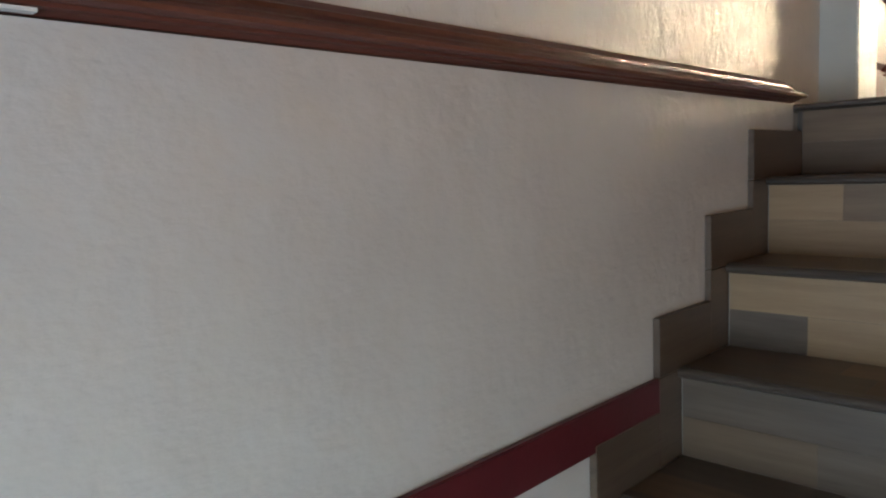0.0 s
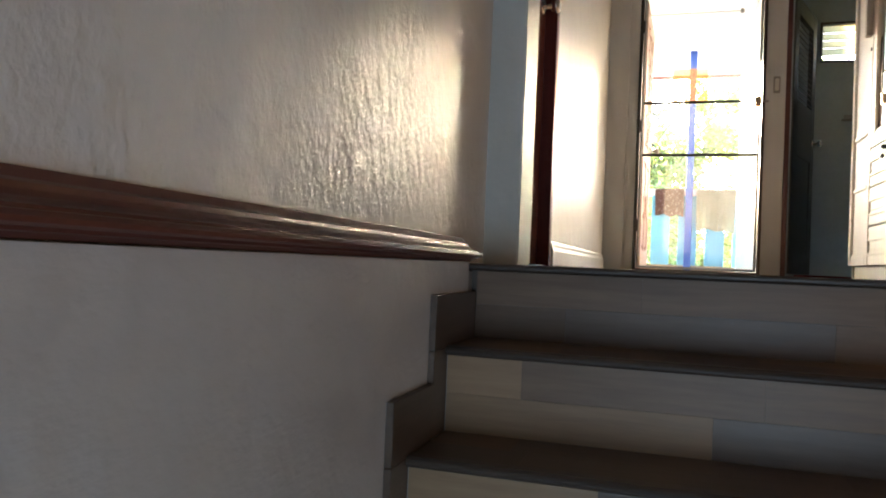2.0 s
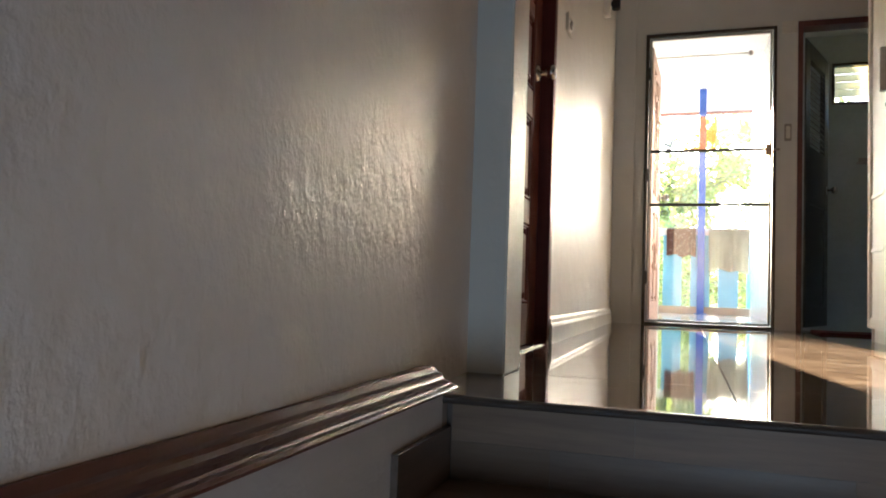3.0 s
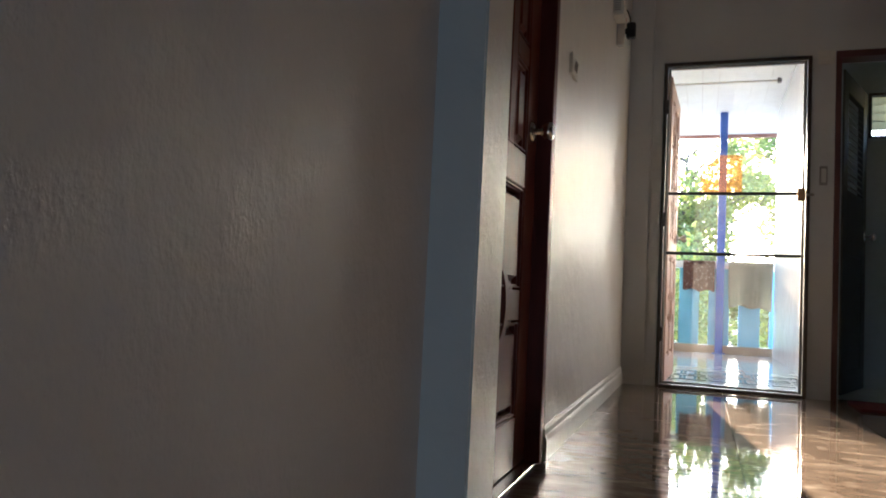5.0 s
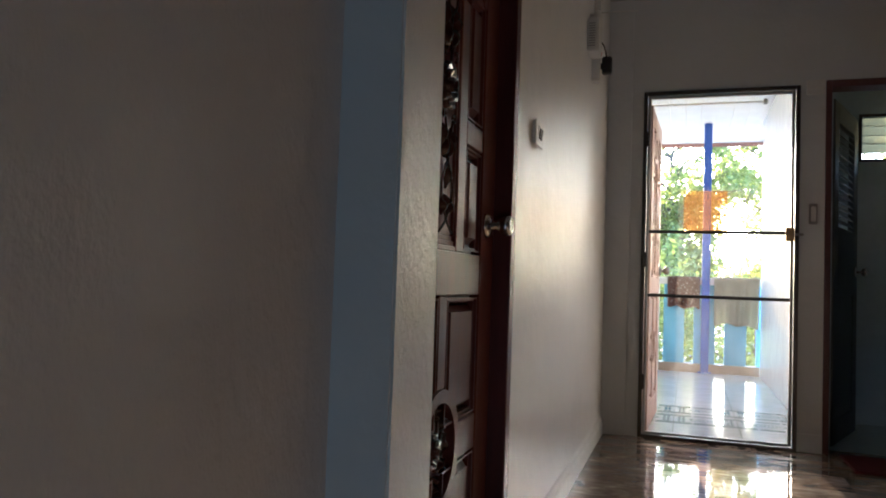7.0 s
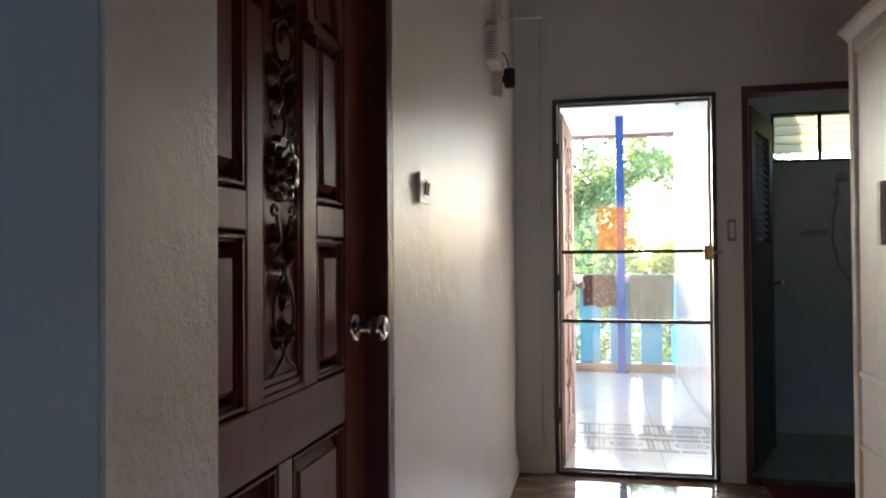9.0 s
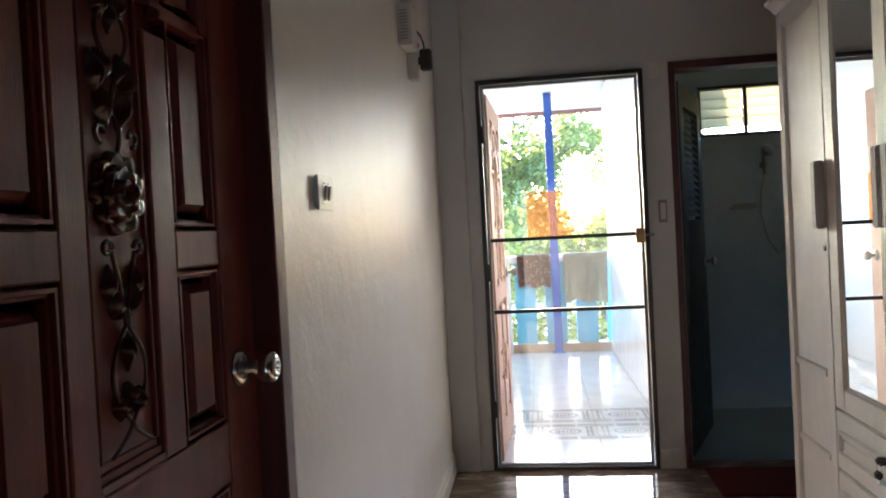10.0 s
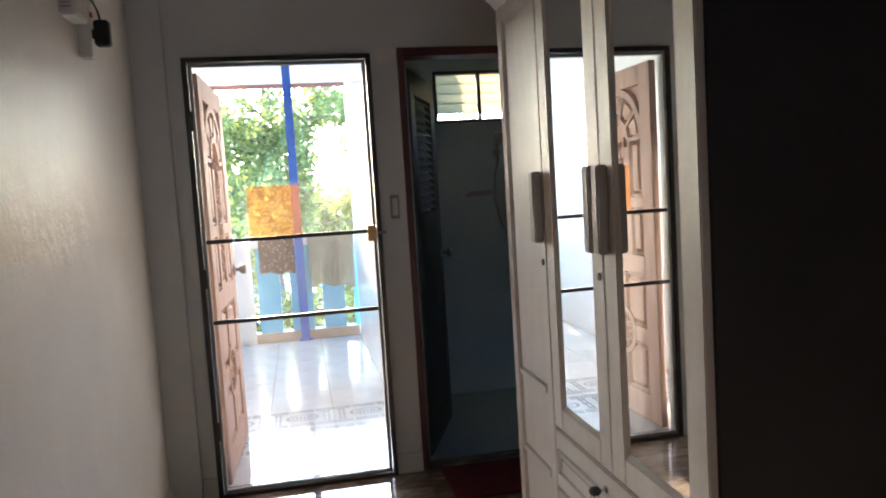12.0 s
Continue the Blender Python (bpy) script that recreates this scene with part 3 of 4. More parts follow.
# balcony door, open outwards, standing along the left side
d2 = thing("door_2", (-0.395, FAR + 0.125, 0.0), "tan carved wooden balcony door standing open outwards", "door", kind="structure")
ang = radians(2.0)
carved_door(d2, Matrix(((math.sin(ang), 0, math.cos(ang), -0.395), (math.cos(ang), 0, -math.sin(ang), FAR + 0.13), (0, 1, 0, 0.006), (0, 0, 0, 1))), TANDOOR, TANDOOR)
door_knob(d2, (-0.395 + 0.027, FAR + 0.13 + 0.745, 1.0), (1, 0, 0), GREYMETAL)

# ---- screen door ----
sd = thing("screen_door", (-0.015, FAR, 0.0), "dark aluminium framed insect screen door, closed, with two bars", "screen door", kind="structure")
SX0, SX1, SZ = -0.442, 0.411, 2.05
for bm in (boxes((SX0, SX0 + 0.022, FAR - 0.02, FAR + 0.05, 0, SZ)), boxes((SX1 - 0.022, SX1, FAR - 0.02, FAR + 0.05, 0, SZ)), boxes((SX0 + 0.022, SX1 - 0.022, FAR - 0.02, FAR + 0.05, SZ - 0.022, SZ)), boxes((SX0 + 0.022, SX1 - 0.022, FAR - 0.02, FAR + 0.05, 0, 0.016))):
    part("outer_frame", bevelled(bm, 0.002, 1), ALU, sd)
LX0, LX1, LZ0, LZ1 = SX0 + 0.026, SX1 - 0.026, 0.020, SZ - 0.026
for r in ((LX0, LX0 + 0.016, FAR - 0.012, FAR + 0.016, LZ0, LZ1), (LX1 - 0.016, LX1, FAR - 0.012, FAR + 0.016, LZ0, LZ1), (LX0 + 0.016, LX1 - 0.016, FAR - 0.012, FAR + 0.016, LZ1 - 0.016, LZ1), (LX0 + 0.016, LX1 - 0.016, FAR - 0.012, FAR + 0.016, LZ0, LZ0 + 0.016)):
    part("leaf_frame", bevelled(boxes(r), 0.003, 1), GREYMETAL, sd)
for z in (1.203, 0.826):
    part("bar", bevelled(boxes((LX0 + 0.016, LX1 - 0.016, FAR - 0.010, FAR + 0.010, z, z + 0.019)), 0.003, 1), ALU, sd)
NETM, nn, nl, npr = nodes_of("insect_net")
npr.inputs["Base Color"].default_value, npr.inputs["Roughness"].default_value = (0.72, 0.72, 0.70, 1), 0.7
trl, trp, mx1, mx2 = nn.new("ShaderNodeBsdfTranslucent"), nn.new("ShaderNodeBsdfTransparent"), nn.new("ShaderNodeMixShader"), nn.new("ShaderNodeMixShader")
trl.inputs["Color"].default_value = (0.75, 0.75, 0.73, 1)
mx1.inputs[0].default_value = 0.5
weave = noise_node(nn, nl, 3.0, 2.0)
wmap = nn.new("ShaderNodeMapRange")
wmap.inputs["To Min"].default_value, wmap.inputs["To Max"].default_value = 0.014, 0.022
nl.new(weave.outputs["Fac"], wmap.inputs["Value"])
nl.new(wmap.outputs[0], mx2.inputs[0])
nl.new(npr.outputs[0], mx1.inputs[1])
nl.new(trl.outputs[0], mx1.inputs[2])
nl.new(trp.outputs[0], mx2.inputs[1])
nl.new(mx1.outputs[0], mx2.inputs[2])
nl.new(mx2.outputs[0], nn["Material Output"].inputs["Surface"])
part("net", boxes((LX0 + 0.016, LX1 - 0.016, FAR + 0.002, FAR + 0.003, LZ0 + 0.016, LZ1 - 0.016)), NETM, sd, "fine pale insect net")
FILM, nn, nl, npr = nodes_of("orange_net_patch")
trl, trp, mx2 = nn.new("ShaderNodeBsdfTranslucent"), nn.new("ShaderNodeBsdfTransparent"), nn.new("ShaderNodeMixShader")
trl.inputs["Color"].default_value, trp.inputs["Color"].default_value = (0.9, 0.42, 0.16, 1), (0.80, 0.67, 0.50, 1)
mx2.inputs[0].default_value = 0.022
nl.new(trp.outputs[0], mx2.inputs[1])
nl.new(trl.outputs[0], mx2.inputs[2])
nl.new(mx2.outputs[0], nn["Material Output"].inputs["Surface"])
part("net_patch", boxes((-0.205, 0.035, FAR + 0.006, FAR + 0.007, 1.222, 1.455)), FILM, sd, "see-through orange patch on the net")
lock = part("lock", bevelled(boxes((0.340, 0.385, FAR - 0.045, FAR - 0.012, 1.165, 1.240)), 0.003), BRASS, sd, "brass latch box")
part("latch_lever", bevelled(boxes((0.350, 0.362, FAR - 0.062, FAR - 0.045, 1.18, 1.225)), 0.003), BRASS, lock)
part("latch_bolt", bevelled(boxes((0.385, 0.432, FAR - 0.036, FAR - 0.024, 1.196, 1.210)), 0.002), GREYMETAL, lock)
for z in (0.28, 1.0, 1.72):
    part("hinge", bevelled(boxes((SX0 + 0.012, SX0 + 0.034, FAR - 0.028, FAR - 0.012, z, z + 0.09)), 0.003), ALU, sd)

# ---- doorway of the bathroom ----
f2 = thing("door_frame", (0.57, FAR, 0.0), "dull red painted wooden bathroom door frame", "door frame", kind="structure")
for r in ((0.541, 0.572, FAR - 0.012, FAR + 0.118, 0.0, 2.073), (1.258, 1.30, FAR - 0.012, FAR + 0.118, 0.0, 2.073), (0.572, 1.258, FAR - 0.012, FAR + 0.118, 2.033, 2.073)):
    part("jamb" if r[5] - r[4] > 1 else "head", bevelled(boxes(r), 0.003, 1), BATHFRAME, f2)
d3 = thing("door_3", (0.60, FAR + 0.1, 0.0), "dark green plastic bathroom door with louvres, open inwards", "door", kind="structure")
m3 = Matrix.Translation((0.612, FAR + 0.125, 0.02)) @ Matrix.Rotation(radians(69), 4, "Z")
for r in ((0, 0.11, 0, 0.035, 0, 1.98), (0.55, 0.66, 0, 0.035, 0, 1.98), (0.11, 0.55, 0, 0.035, 1.86, 1.98), (0.11, 0.55, 0, 0.035, 0.85, 1.25), (0.11, 0.55, 0, 0.035, 0, 0.14)):
    part("stile" if r[5] - r[4] > 1.5 else "rail", moved(bevelled(boxes(r), 0.003, 1), m3), GREENDOOR, d3)
part("panel", moved(boxes((0.11, 0.55, 0.010, 0.025, 0.14, 0.85)), m3), GREENDOOR, d3)
for i in range(15):
    z = 1.27 + i * 0.04
    bm = extruded([(0.002, z), (0.006, z), (0.034, z + 0.034), (0.030, z + 0.034)], "x", 0.11, 0.55)
    part("louvre", moved(bm, m3), GREENDOOR, d3)
door_knob(d3, m3 @ Vector((0.60, -0.001, 1.0)), m3.to_3x3() @ Vector((0, -1, 0)), STEEL)
# high louvred window of the bathroom
w1 = thing("window_1", (1.28, BY, 1.8), "high bathroom window with pale obscured glass louvres", "window", kind="structure")
for r in ((0.98, 1.56, BY - 0.01, BY + 0.06, 1.835, 1.855), (0.98, 1.56, BY - 0.01, BY + 0.06, 2.158, 2.18), (0.98, 1.000, BY - 0.01, BY + 0.06, 1.855, 2.158), (1.538, 1.56, BY - 0.01, BY + 0.06, 1.855, 2.158), (1.282, 1.306, BY - 0.01, BY + 0.06, 1.855, 2.158)):
    part("window_frame", boxes(r), ALU, w1)
FROST = surface("obscured_glass", (0.55, 0.55, 0.45), (0.66, 0.66, 0.55), 6, 0.4, bump=0.1)
fb = FROST.node_tree
trl = fb.nodes.new("ShaderNodeBsdfTranslucent")
trl.inputs["Color"].default_value = (0.40, 0.385, 0.29, 1)
mxs = fb.nodes.new("ShaderNodeMixShader")
mxs.inputs[0].default_value = 0.85
fb.links.new(fb.nodes["Principled BSDF"].outputs[0], mxs.inputs[1])
fb.links.new(trl.outputs[0], mxs.inputs[2])
fb.links.new(mxs.outputs[0], fb.nodes["Material Output"].inputs["Surface"])
for u0, u1 in ((1.001, 1.281), (1.307, 1.537)):
    for i in range(4):
        z = 1.896 + 0.065 * i
        part("pane", extruded([(BY + 0.005, z), (BY + 0.011, z), (BY + 0.045, z + 0.072), (BY + 0.039, z + 0.072)], "x", u0, u1), FROST, w1)
sh = thing("hand_shower", (1.40, BY - 0.05, 1.55), "dark hand shower hanging on its wall holder with hose", "shower")
part("shower_head", moved(turned([(0.012, 0), (0.02, 0.01), (0.042, 0.05), (0.044, 0.06), (0.03, 0.066)], 18), pose(1.37, BY - 0.10, 1.685, 60, 0, 20)), GREYMETAL, sh, smooth=True)
part("handle", tube([(1.375, BY - 0.09, 1.69), (1.385, BY - 0.05, 1.64), (1.395, BY - 0.03, 1.56)], 0.012), GREYMETAL, sh, smooth=True)
part("wall_holder", bevelled(boxes((1.37, 1.41, BY - 0.045, BY, 1.60, 1.64)), 0.005), GREYMETAL, sh)
part("hose", tube([(1.395, BY - 0.03, 1.56), (1.37, BY - 0.03, 1.45), (1.36, BY - 0.03, 1.30), (1.40, BY - 0.03, 1.12), (1.46, BY - 0.03, 1.02), (1.52, BY - 0.02, 1.10)], 0.007), GREYMETAL, sh, smooth=True)
soap = thing("soap_shelf", (1.25, BY, 1.33), "small grey corner shelf on the bathroom wall", "shelf")
part("shelf", bevelled(boxes((1.16, 1.32, BY - 0.10, BY, 1.33, 1.345)), 0.004), GREYMETAL, soap)
part("rim", bevelled(boxes((1.16, 1.32, BY - 0.10, BY - 0.095, 1.345, 1.365)), 0.001), GREYMETAL, soap)
mat_red = surface("red_mat_pile", (0.07, 0.006, 0.012), (0.11, 0.012, 0.020), 30, 0.9, bump=0.5, bump_scale=200)
door_mat = tagged(new("door_mat", mesh_of("door_mat", bevelled(boxes((0.62, 1.22, FAR - 0.42, FAR - 0.03, 0.0, 0.014)), 0.005), mat_red)), "dark red fabric door mat on the tiled floor", "mat")

# small fixed things of the north wall
bell = thing("light_switch", (0.47, FAR, 1.31), "small narrow grey wall switch with pale rocker", "switch")
part("plate", bevelled(boxes((0.461, 0.505, FAR - 0.012, FAR, 1.262, 1.378)), 0.003), GREYMETAL, bell)
part("rocker", bevelled(boxes((0.470, 0.496, FAR - 0.019, FAR - 0.012, 1.278, 1.362)), 0.004), PLASTIC, bell)
jb = thing("junction_box", (0.487, FAR, 2.03), "pale square junction cover beside the door heads", "junction box")
part("cover", bevelled(boxes((0.442, 0.535, FAR - 0.014, FAR, 1.995, 2.078)), 0.003), PLASTIC, jb)
fixed("trim", boxes((0.499, 0.503, FAR - 0.003, FAR, 2.078, CEIL)), FARWALL, label="thin upright board joint strip on the wall", category="trim")

# ---- wardrobe ----
FX = 0.745
wd = thing("wardrobe", (1.02, 4.34, 0.0), "white three-door wardrobe with two mirror doors and drawers", "wardrobe")
WY0, WY1, WH = 3.695, 4.98, 2.045
part("side_board", bevelled(boxes((FX + 0.022, 1.31, WY0, WY0 + 0.018, 0.0, WH - 0.03)), 0.001, 1), WARDSHADE, wd, "side board coloured near-black for its shade")
part("side_board", bevelled(boxes((FX + 0.022, 1.31, WY1 - 0.018, WY1, 0.0, WH - 0.03)), 0.001, 1), WARDROBE, wd)
part("back_board", boxes((1.30, 1.312, WY0 + 0.018, WY1 - 0.018, 0.06, WH - 0.03)), WARDSHADE, wd)
part("plinth", bevelled(boxes((FX + 0.03, 1.30, WY0 + 0.018, WY1 - 0.018, 0.0, 0.068)), 0.002), WARDROBE, wd)
part("inner_board", boxes((FX + 0.024, 1.30, WY0 + 0.018, WY1 - 0.018, 0.07, 0.085)), WARDSHADE, wd)
cor = [(FX - 0.030, WH), (FX - 0.030, WH - 0.012), (FX - 0.018, WH - 0.020), (FX - 0.004, WH - 0.034), (FX + 0.004, WH - 0.045), (FX + 0.03, WH - 0.045), (1.315, WH - 0.03), (1.315, WH)]
part("cornice", extruded(cor, "y", WY0 - 0.018, WY1 + 0.018), WARDROBE, wd, "moulded cornice")
MIRROR, mn, ml, mp = nodes_of("mirror_glass")
mp.inputs["Base Color"].default_value, mp.inputs["Metallic"].default_value, mp.inputs["Roughness"].default_value = (0.84, 0.87, 0.86, 1), 1.0, 0.012


def frame_door(name, y0, y1, z0, z1, sw, mirror, label):
    """A wardrobe door: four framing pieces, a moulded inner bead and a mirror or fielded panels."""
    leaf = part(name, boxes((FX + 0.013, FX + 0.019, y0 + 0.01, y1 - 0.01, z0 + 0.01, z1 - 0.01)), WARDROBE, wd, label)
    for r in ((y0, y0 + sw, z0, z1), (y1 - sw, y1, z0, z1), (y0 + sw, y1 - sw, z0, z0 + sw), (y0 + sw, y1 - sw, z1 - sw, z1)):
        part("frame_piece", bevelled(boxes((FX, FX + 0.02, *r)), 0.003), WARDROBE, leaf)
    a0, a1, b0, b1 = y0 + sw, y1 - sw, z0 + sw, z1 - sw
    for r in ((a0, a0 + 0.010, b0, b1), (a1 - 0.010, a1, b0, b1), (a0 + 0.01, a1 - 0.01, b0, b0 + 0.010), (a0 + 0.01, a1 - 0.01, b1 - 0.010, b1)):
        part("bead", bevelled(boxes((FX + 0.003, FX + 0.012, *r)), 0.003), WARDROBE, leaf)
    if mirror:
        part("mirror", boxes((FX + 0.008, FX + 0.0125, a0 + 0.01, a1 - 0.01, b0 + 0.01, b1 - 0.01)), MIRROR, leaf, "silvered mirror")
    else:
        rows = [(b0 + 0.01, 0.455), (0.480, 0.728), (0.754, b1 - 0.01)]
        for za, zb in ((0.455, 0.480), (0.728, 0.754)):
            part("cross_bead", bevelled(boxes((FX + 0.001, FX + 0.013, a0 + 0.01, a1 - 0.01, za, zb)), 0.004), WARDROBE, leaf)
        for za, zb in rows:
            part("panel", bevelled(boxes((FX + 0.008, FX + 0.0128, a0 + 0.012, a1 - 0.012, za, zb)), 0.003), WARDROBE, leaf)
    return leaf


dz0, dz1 = 0.650, WH - 0.048
la = frame_door("door", 4.574, 4.976, 0.072, dz1, 0.052, False, "plain panelled door")
lb = frame_door("door", 4.150, 4.570, dz0, dz1, 0.070, True, "door with tall mirror")
lc = frame_door("door", 3.700, 4.146, dz0, dz1, 0.072, True, "door with tall mirror")
for leaf, y in ((la, 4.600), (lb, 4.176), (lc, 4.120)):
    part("handle", bevelled(boxes((FX - 0.030, FX - 0.001, y - 0.019, y + 0.019, 1.212, 1.426)), 0.004), HANDLE, leaf, "long grey bar handle")
for leaf, y, z in ((la, 4.602, 1.150), (lb, 4.176, 1.150)):
    lk = part("keyhole", moved(turned([(0.010, 0), (0.010, 0.003), (0.006, 0.004)], 16), Matrix.Translation((FX, y, z)) @ Matrix.Rotation(radians(-90), 4, "Y")), BLACK, leaf, "small dark keyhole")
for i in range(3):
    z1 = 0.643 - i * 0.192
    z0 = z1 - 0.186
    zc = (z0 + z1) / 2 - 0.006
    dr = part("drawer", bevelled(boxes((FX, FX + 0.02, 3.700, 4.570, z0, z1)), 0.004), WARDROBE, wd)
    for r in ((3.725, 4.545, zc - 0.040, zc - 0.028), (3.725, 4.545, zc + 0.028, zc + 0.040), (3.725, 3.737, zc - 0.028, zc + 0.028), (4.533, 4.545, zc - 0.028, zc + 0.028)):
        part("bead", bevelled(boxes((FX - 0.009, FX + 0.002, *r)), 0.003), WARDROBE, dr)
    part("panel", bevelled(boxes((FX - 0.004, FX + 0.002, 3.760, 4.508, zc - 0.016, zc + 0.016)), 0.0015), WARDROBE, dr)
    part("slot", boxes((FX - 0.003, FX + 0.001, 4.509, 4.524, zc - 0.016, zc + 0.016)), GREYMETAL, dr, "grey recessed pull end")
    if i == 0:
        lock = part("key_lock", moved(turned([(0.011, 0), (0.011, 0.003), (0.007, 0.005)], 16), Matrix.Translation((FX, 4.192, zc + 0.052)) @ Matrix.Rotation(radians(-90), 4, "Y")), STEEL, dr, "small steel lock")
        part("key", bevelled(boxes((FX - 0.046, FX - 0.018, 4.180, 4.204, zc + 0.042, zc + 0.062)), 0.005), BLACK, dr, "black key head in its lock")
        part("key_shank", tube([(FX - 0.020, 4.192, zc + 0.052), (FX - 0.002, 4.192, zc + 0.052)], 0.004), STEEL, dr)
        part("key_ring", tube([(FX - 0.036, 4.200 + 0.014 * math.sin(a), zc + 0.032 + 0.014 * math.cos(a)) for a in [2 * math.pi * q / 14 for q in range(15)]], 0.0012, 5), STEEL, dr)
        part("key", bevelled(boxes((FX - 0.044, FX - 0.028, 4.192, 4.218, zc + 0.000, zc + 0.022)), 0.005), BLACK, dr, "black spare key hanging from the ring")
        part("key_tag", bevelled(boxes((FX - 0.036, FX - 0.034, 4.200, 4.232, zc - 0.016, zc + 0.001)), 0.0008, 1), STEEL, dr, "steel key blade")

# ---- west wall fittings ----
sw = thing("light_switch", (XW, 3.77, 1.36), "white double wall switch with two dark rockers", "switch")
part("box", bevelled(boxes((XW, XW + 0.007, 3.748, 3.864, 1.326, 1.402)), 0.003), PLASTIC, sw)
plate = part("plate", bevelled(boxes((XW + 0.007, XW + 0.013, 3.744, 3.868, 1.322, 1.406)), 0.003, 3), PLASTIC, sw)
part("inset", bevelled(boxes((XW + 0.013, XW + 0.0142, 3.776, 3.838, 1.338, 1.390)), 0.0005, 1), WHITE, plate)
for y in (3.783, 3.811):
    part("rocker", moved(bevelled(boxes((0, 0.005, -0.0085, 0.0085, -0.018, 0.018)), 0.002), pose(XW + 0.0145, y + 0.010, 1.364, 0, 9, 0)), GREYMETAL, plate, "dark rocker")
    part("terminal_slot", boxes((XW + 0.0142, XW + 0.0150, y + 0.004, y + 0.016, 1.3850, 1.3880)), BLACK, plate)
chime = thing("door_chime", (XW, 5.03, 2.0), "white plastic wall chime box with ribbed vents", "door chime")
part("housing", bevelled(boxes((XW, XW + 0.055, 4.96, 5.10, 2.0, 2.165)), 0.006), PLASTIC, chime)
for i in range(10):
    part("vent_rib", bevelled(boxes((XW + 0.008, XW + 0.040, 4.9565, 4.9615, 2.022 + 0.012 * i, 2.027 + 0.012 * i)), 0.001, 1), GREYMETAL, chime)
hook = thing("wall_knob", (XW, 5.06, 2.2), "round white wall knob with a thin arm above the chime", "wall knob")
part("knob", moved(turned([(0.012, 0), (0.012, 0.02), (0.026, 0.03), (0.030, 0.042), (0.022, 0.052), (0.006, 0.055)], 20), Matrix.Translation((XW, 5.06, 2.200)) @ Matrix.Rotation(radians(90), 4, "Y")), PLASTIC, hook, smooth=True)
part("arm", tube([(XW + 0.045, 5.06, 2.215), (XW + 0.13, 5.055, 2.213), (XW + 0.23, 5.05, 2.206)], 0.0035), PLASTIC, hook, "thin white arm", smooth=True)
duct = thing("cable_duct", (XW, 5.3, 2.0), "pale plastic cable duct running up the wall", "cable duct")
part("duct", bevelled(boxes((XW, XW + 0.032, 5.225, 5.295, 2.125, CEIL)), 0.003), PLASTIC, duct)
part("end_cap", bevelled(boxes((XW, XW + 0.035, 5.222, 5.298, 2.115, 2.125)), 0.002), PLASTIC, duct)
sock = thing("power_socket", (XW, 5.15, 1.89), "pale socket strip with small red light", "socket")
part("body", bevelled(boxes((XW, XW + 0.042, 5.155, 5.205, 1.905, 2.085)), 0.004), PLASTIC, sock)
part("lamp", bevelled(boxes((XW + 0.042, XW + 0.048, 5.165, 5.185, 2.040, 2.056)), 0.001, 1), surface("red_lens", (0.5, 0.02, 0.02), (0.6, 0.03, 0.03), 5, 0.3, bump=0.0), sock, "small red lens")
adp = thing("power_adapter", (XW + 0.07, 5.15, 1.91), "black plug-in power adapter with cable", "adapter")
part("body", bevelled(boxes((XW + 0.050, XW + 0.098, 5.162, 5.204, 1.945, 2.030)), 0.005), BLACK, adp)
part("prong", boxes((XW + 0.042, XW + 0.050, 5.175, 5.185, 1.97, 2.00)), BLACK, adp)
part("cable", tube([(XW + 0.07, 5.183, 2.028), (XW + 0.066, 5.180, 2.060), (XW + 0.056, 5.165, 2.088), (XW + 0.040, 5.135, 2.105), (XW + 0.03, 5.098, 2.110)], 0.0035), BLACK, adp, smooth=True)
bb = fixed("baseboard", extruded([(XW, 0.0), (XW + 0.016, 0.0), (XW + 0.016, 0.065), (XW + 0.013, 0.075), (XW + 0.010, 0.080), (XW + 0.009, 0.095), (XW + 0.004, 0.104), (XW, 0.106)], "y", 3.520, FAR - 0.030), WHITE, label="white moulded baseboard along the hall wall", category="baseboard")
fixed("baseboard", boxes((-0.511, SX0 - 0.001, FAR - 0.010, FAR, 0.0, 0.10)), FARWALL, label="grey painted baseboard", category="baseboard")
fixed("baseboard", boxes((SX1 + 0.001, 0.540, FAR - 0.010, FAR, 0.0, 0.10)), FARWALL, label="grey painted baseboard", category="baseboard")

# ---- balcony things ----
parapet = thing("parapet", (0.0, BAL + 0.08, 0.0), "light blue balcony parapet with pale rail and beige curb", "parapet", kind="structure")
part("handrail", bevelled(boxes((-1.3, 0.56, BAL + 0.0, BAL + 0.16, 0.925, 1.0)), 0.006), OUTWHITE, parapet, "white coping")
part("curb", bevelled(boxes((-1.3, 0.56, BAL - 0.0, BAL + 0.16, -0.02, 0.082)), 0.006), BEIGE, parapet, "beige curb")
for i in range(-3, 4):
    x = -0.412 + 0.312 * (i + 1)
    x1 = min(x + 0.212, 0.559)
    if x1 - x > 0.02 and x > -1.3:
        part("baluster", bevelled(boxes((x, x1, BAL + 0.03, BAL + 0.13, 0.082, 0.925)), 0.005), LIGHTBLUE, parapet)
post = thing("balcony_post", (0.012, BAL - 0.05, 0.0), "bright blue painted square steel post", "post", kind="structure")
part("shaft", bevelled(boxes((-0.028, 0.052, BAL - 0.085, BAL - 0.005, 0.0, 2.65)), 0.005), POSTBLUE, post)
part("foot_plate", bevelled(boxes((-0.055, 0.079, BAL - 0.112, BAL - 0.002, -0.006, 0.008)), 0.003), POSTBLUE, post)
fixed("wall_balcony_pier", boxes((-0.85, -0.455, BAL - 0.05, BAL - 0.002, -0.1, 1.0)), OUTWHITE, label="white low pier at the parapet's end", category="pier")


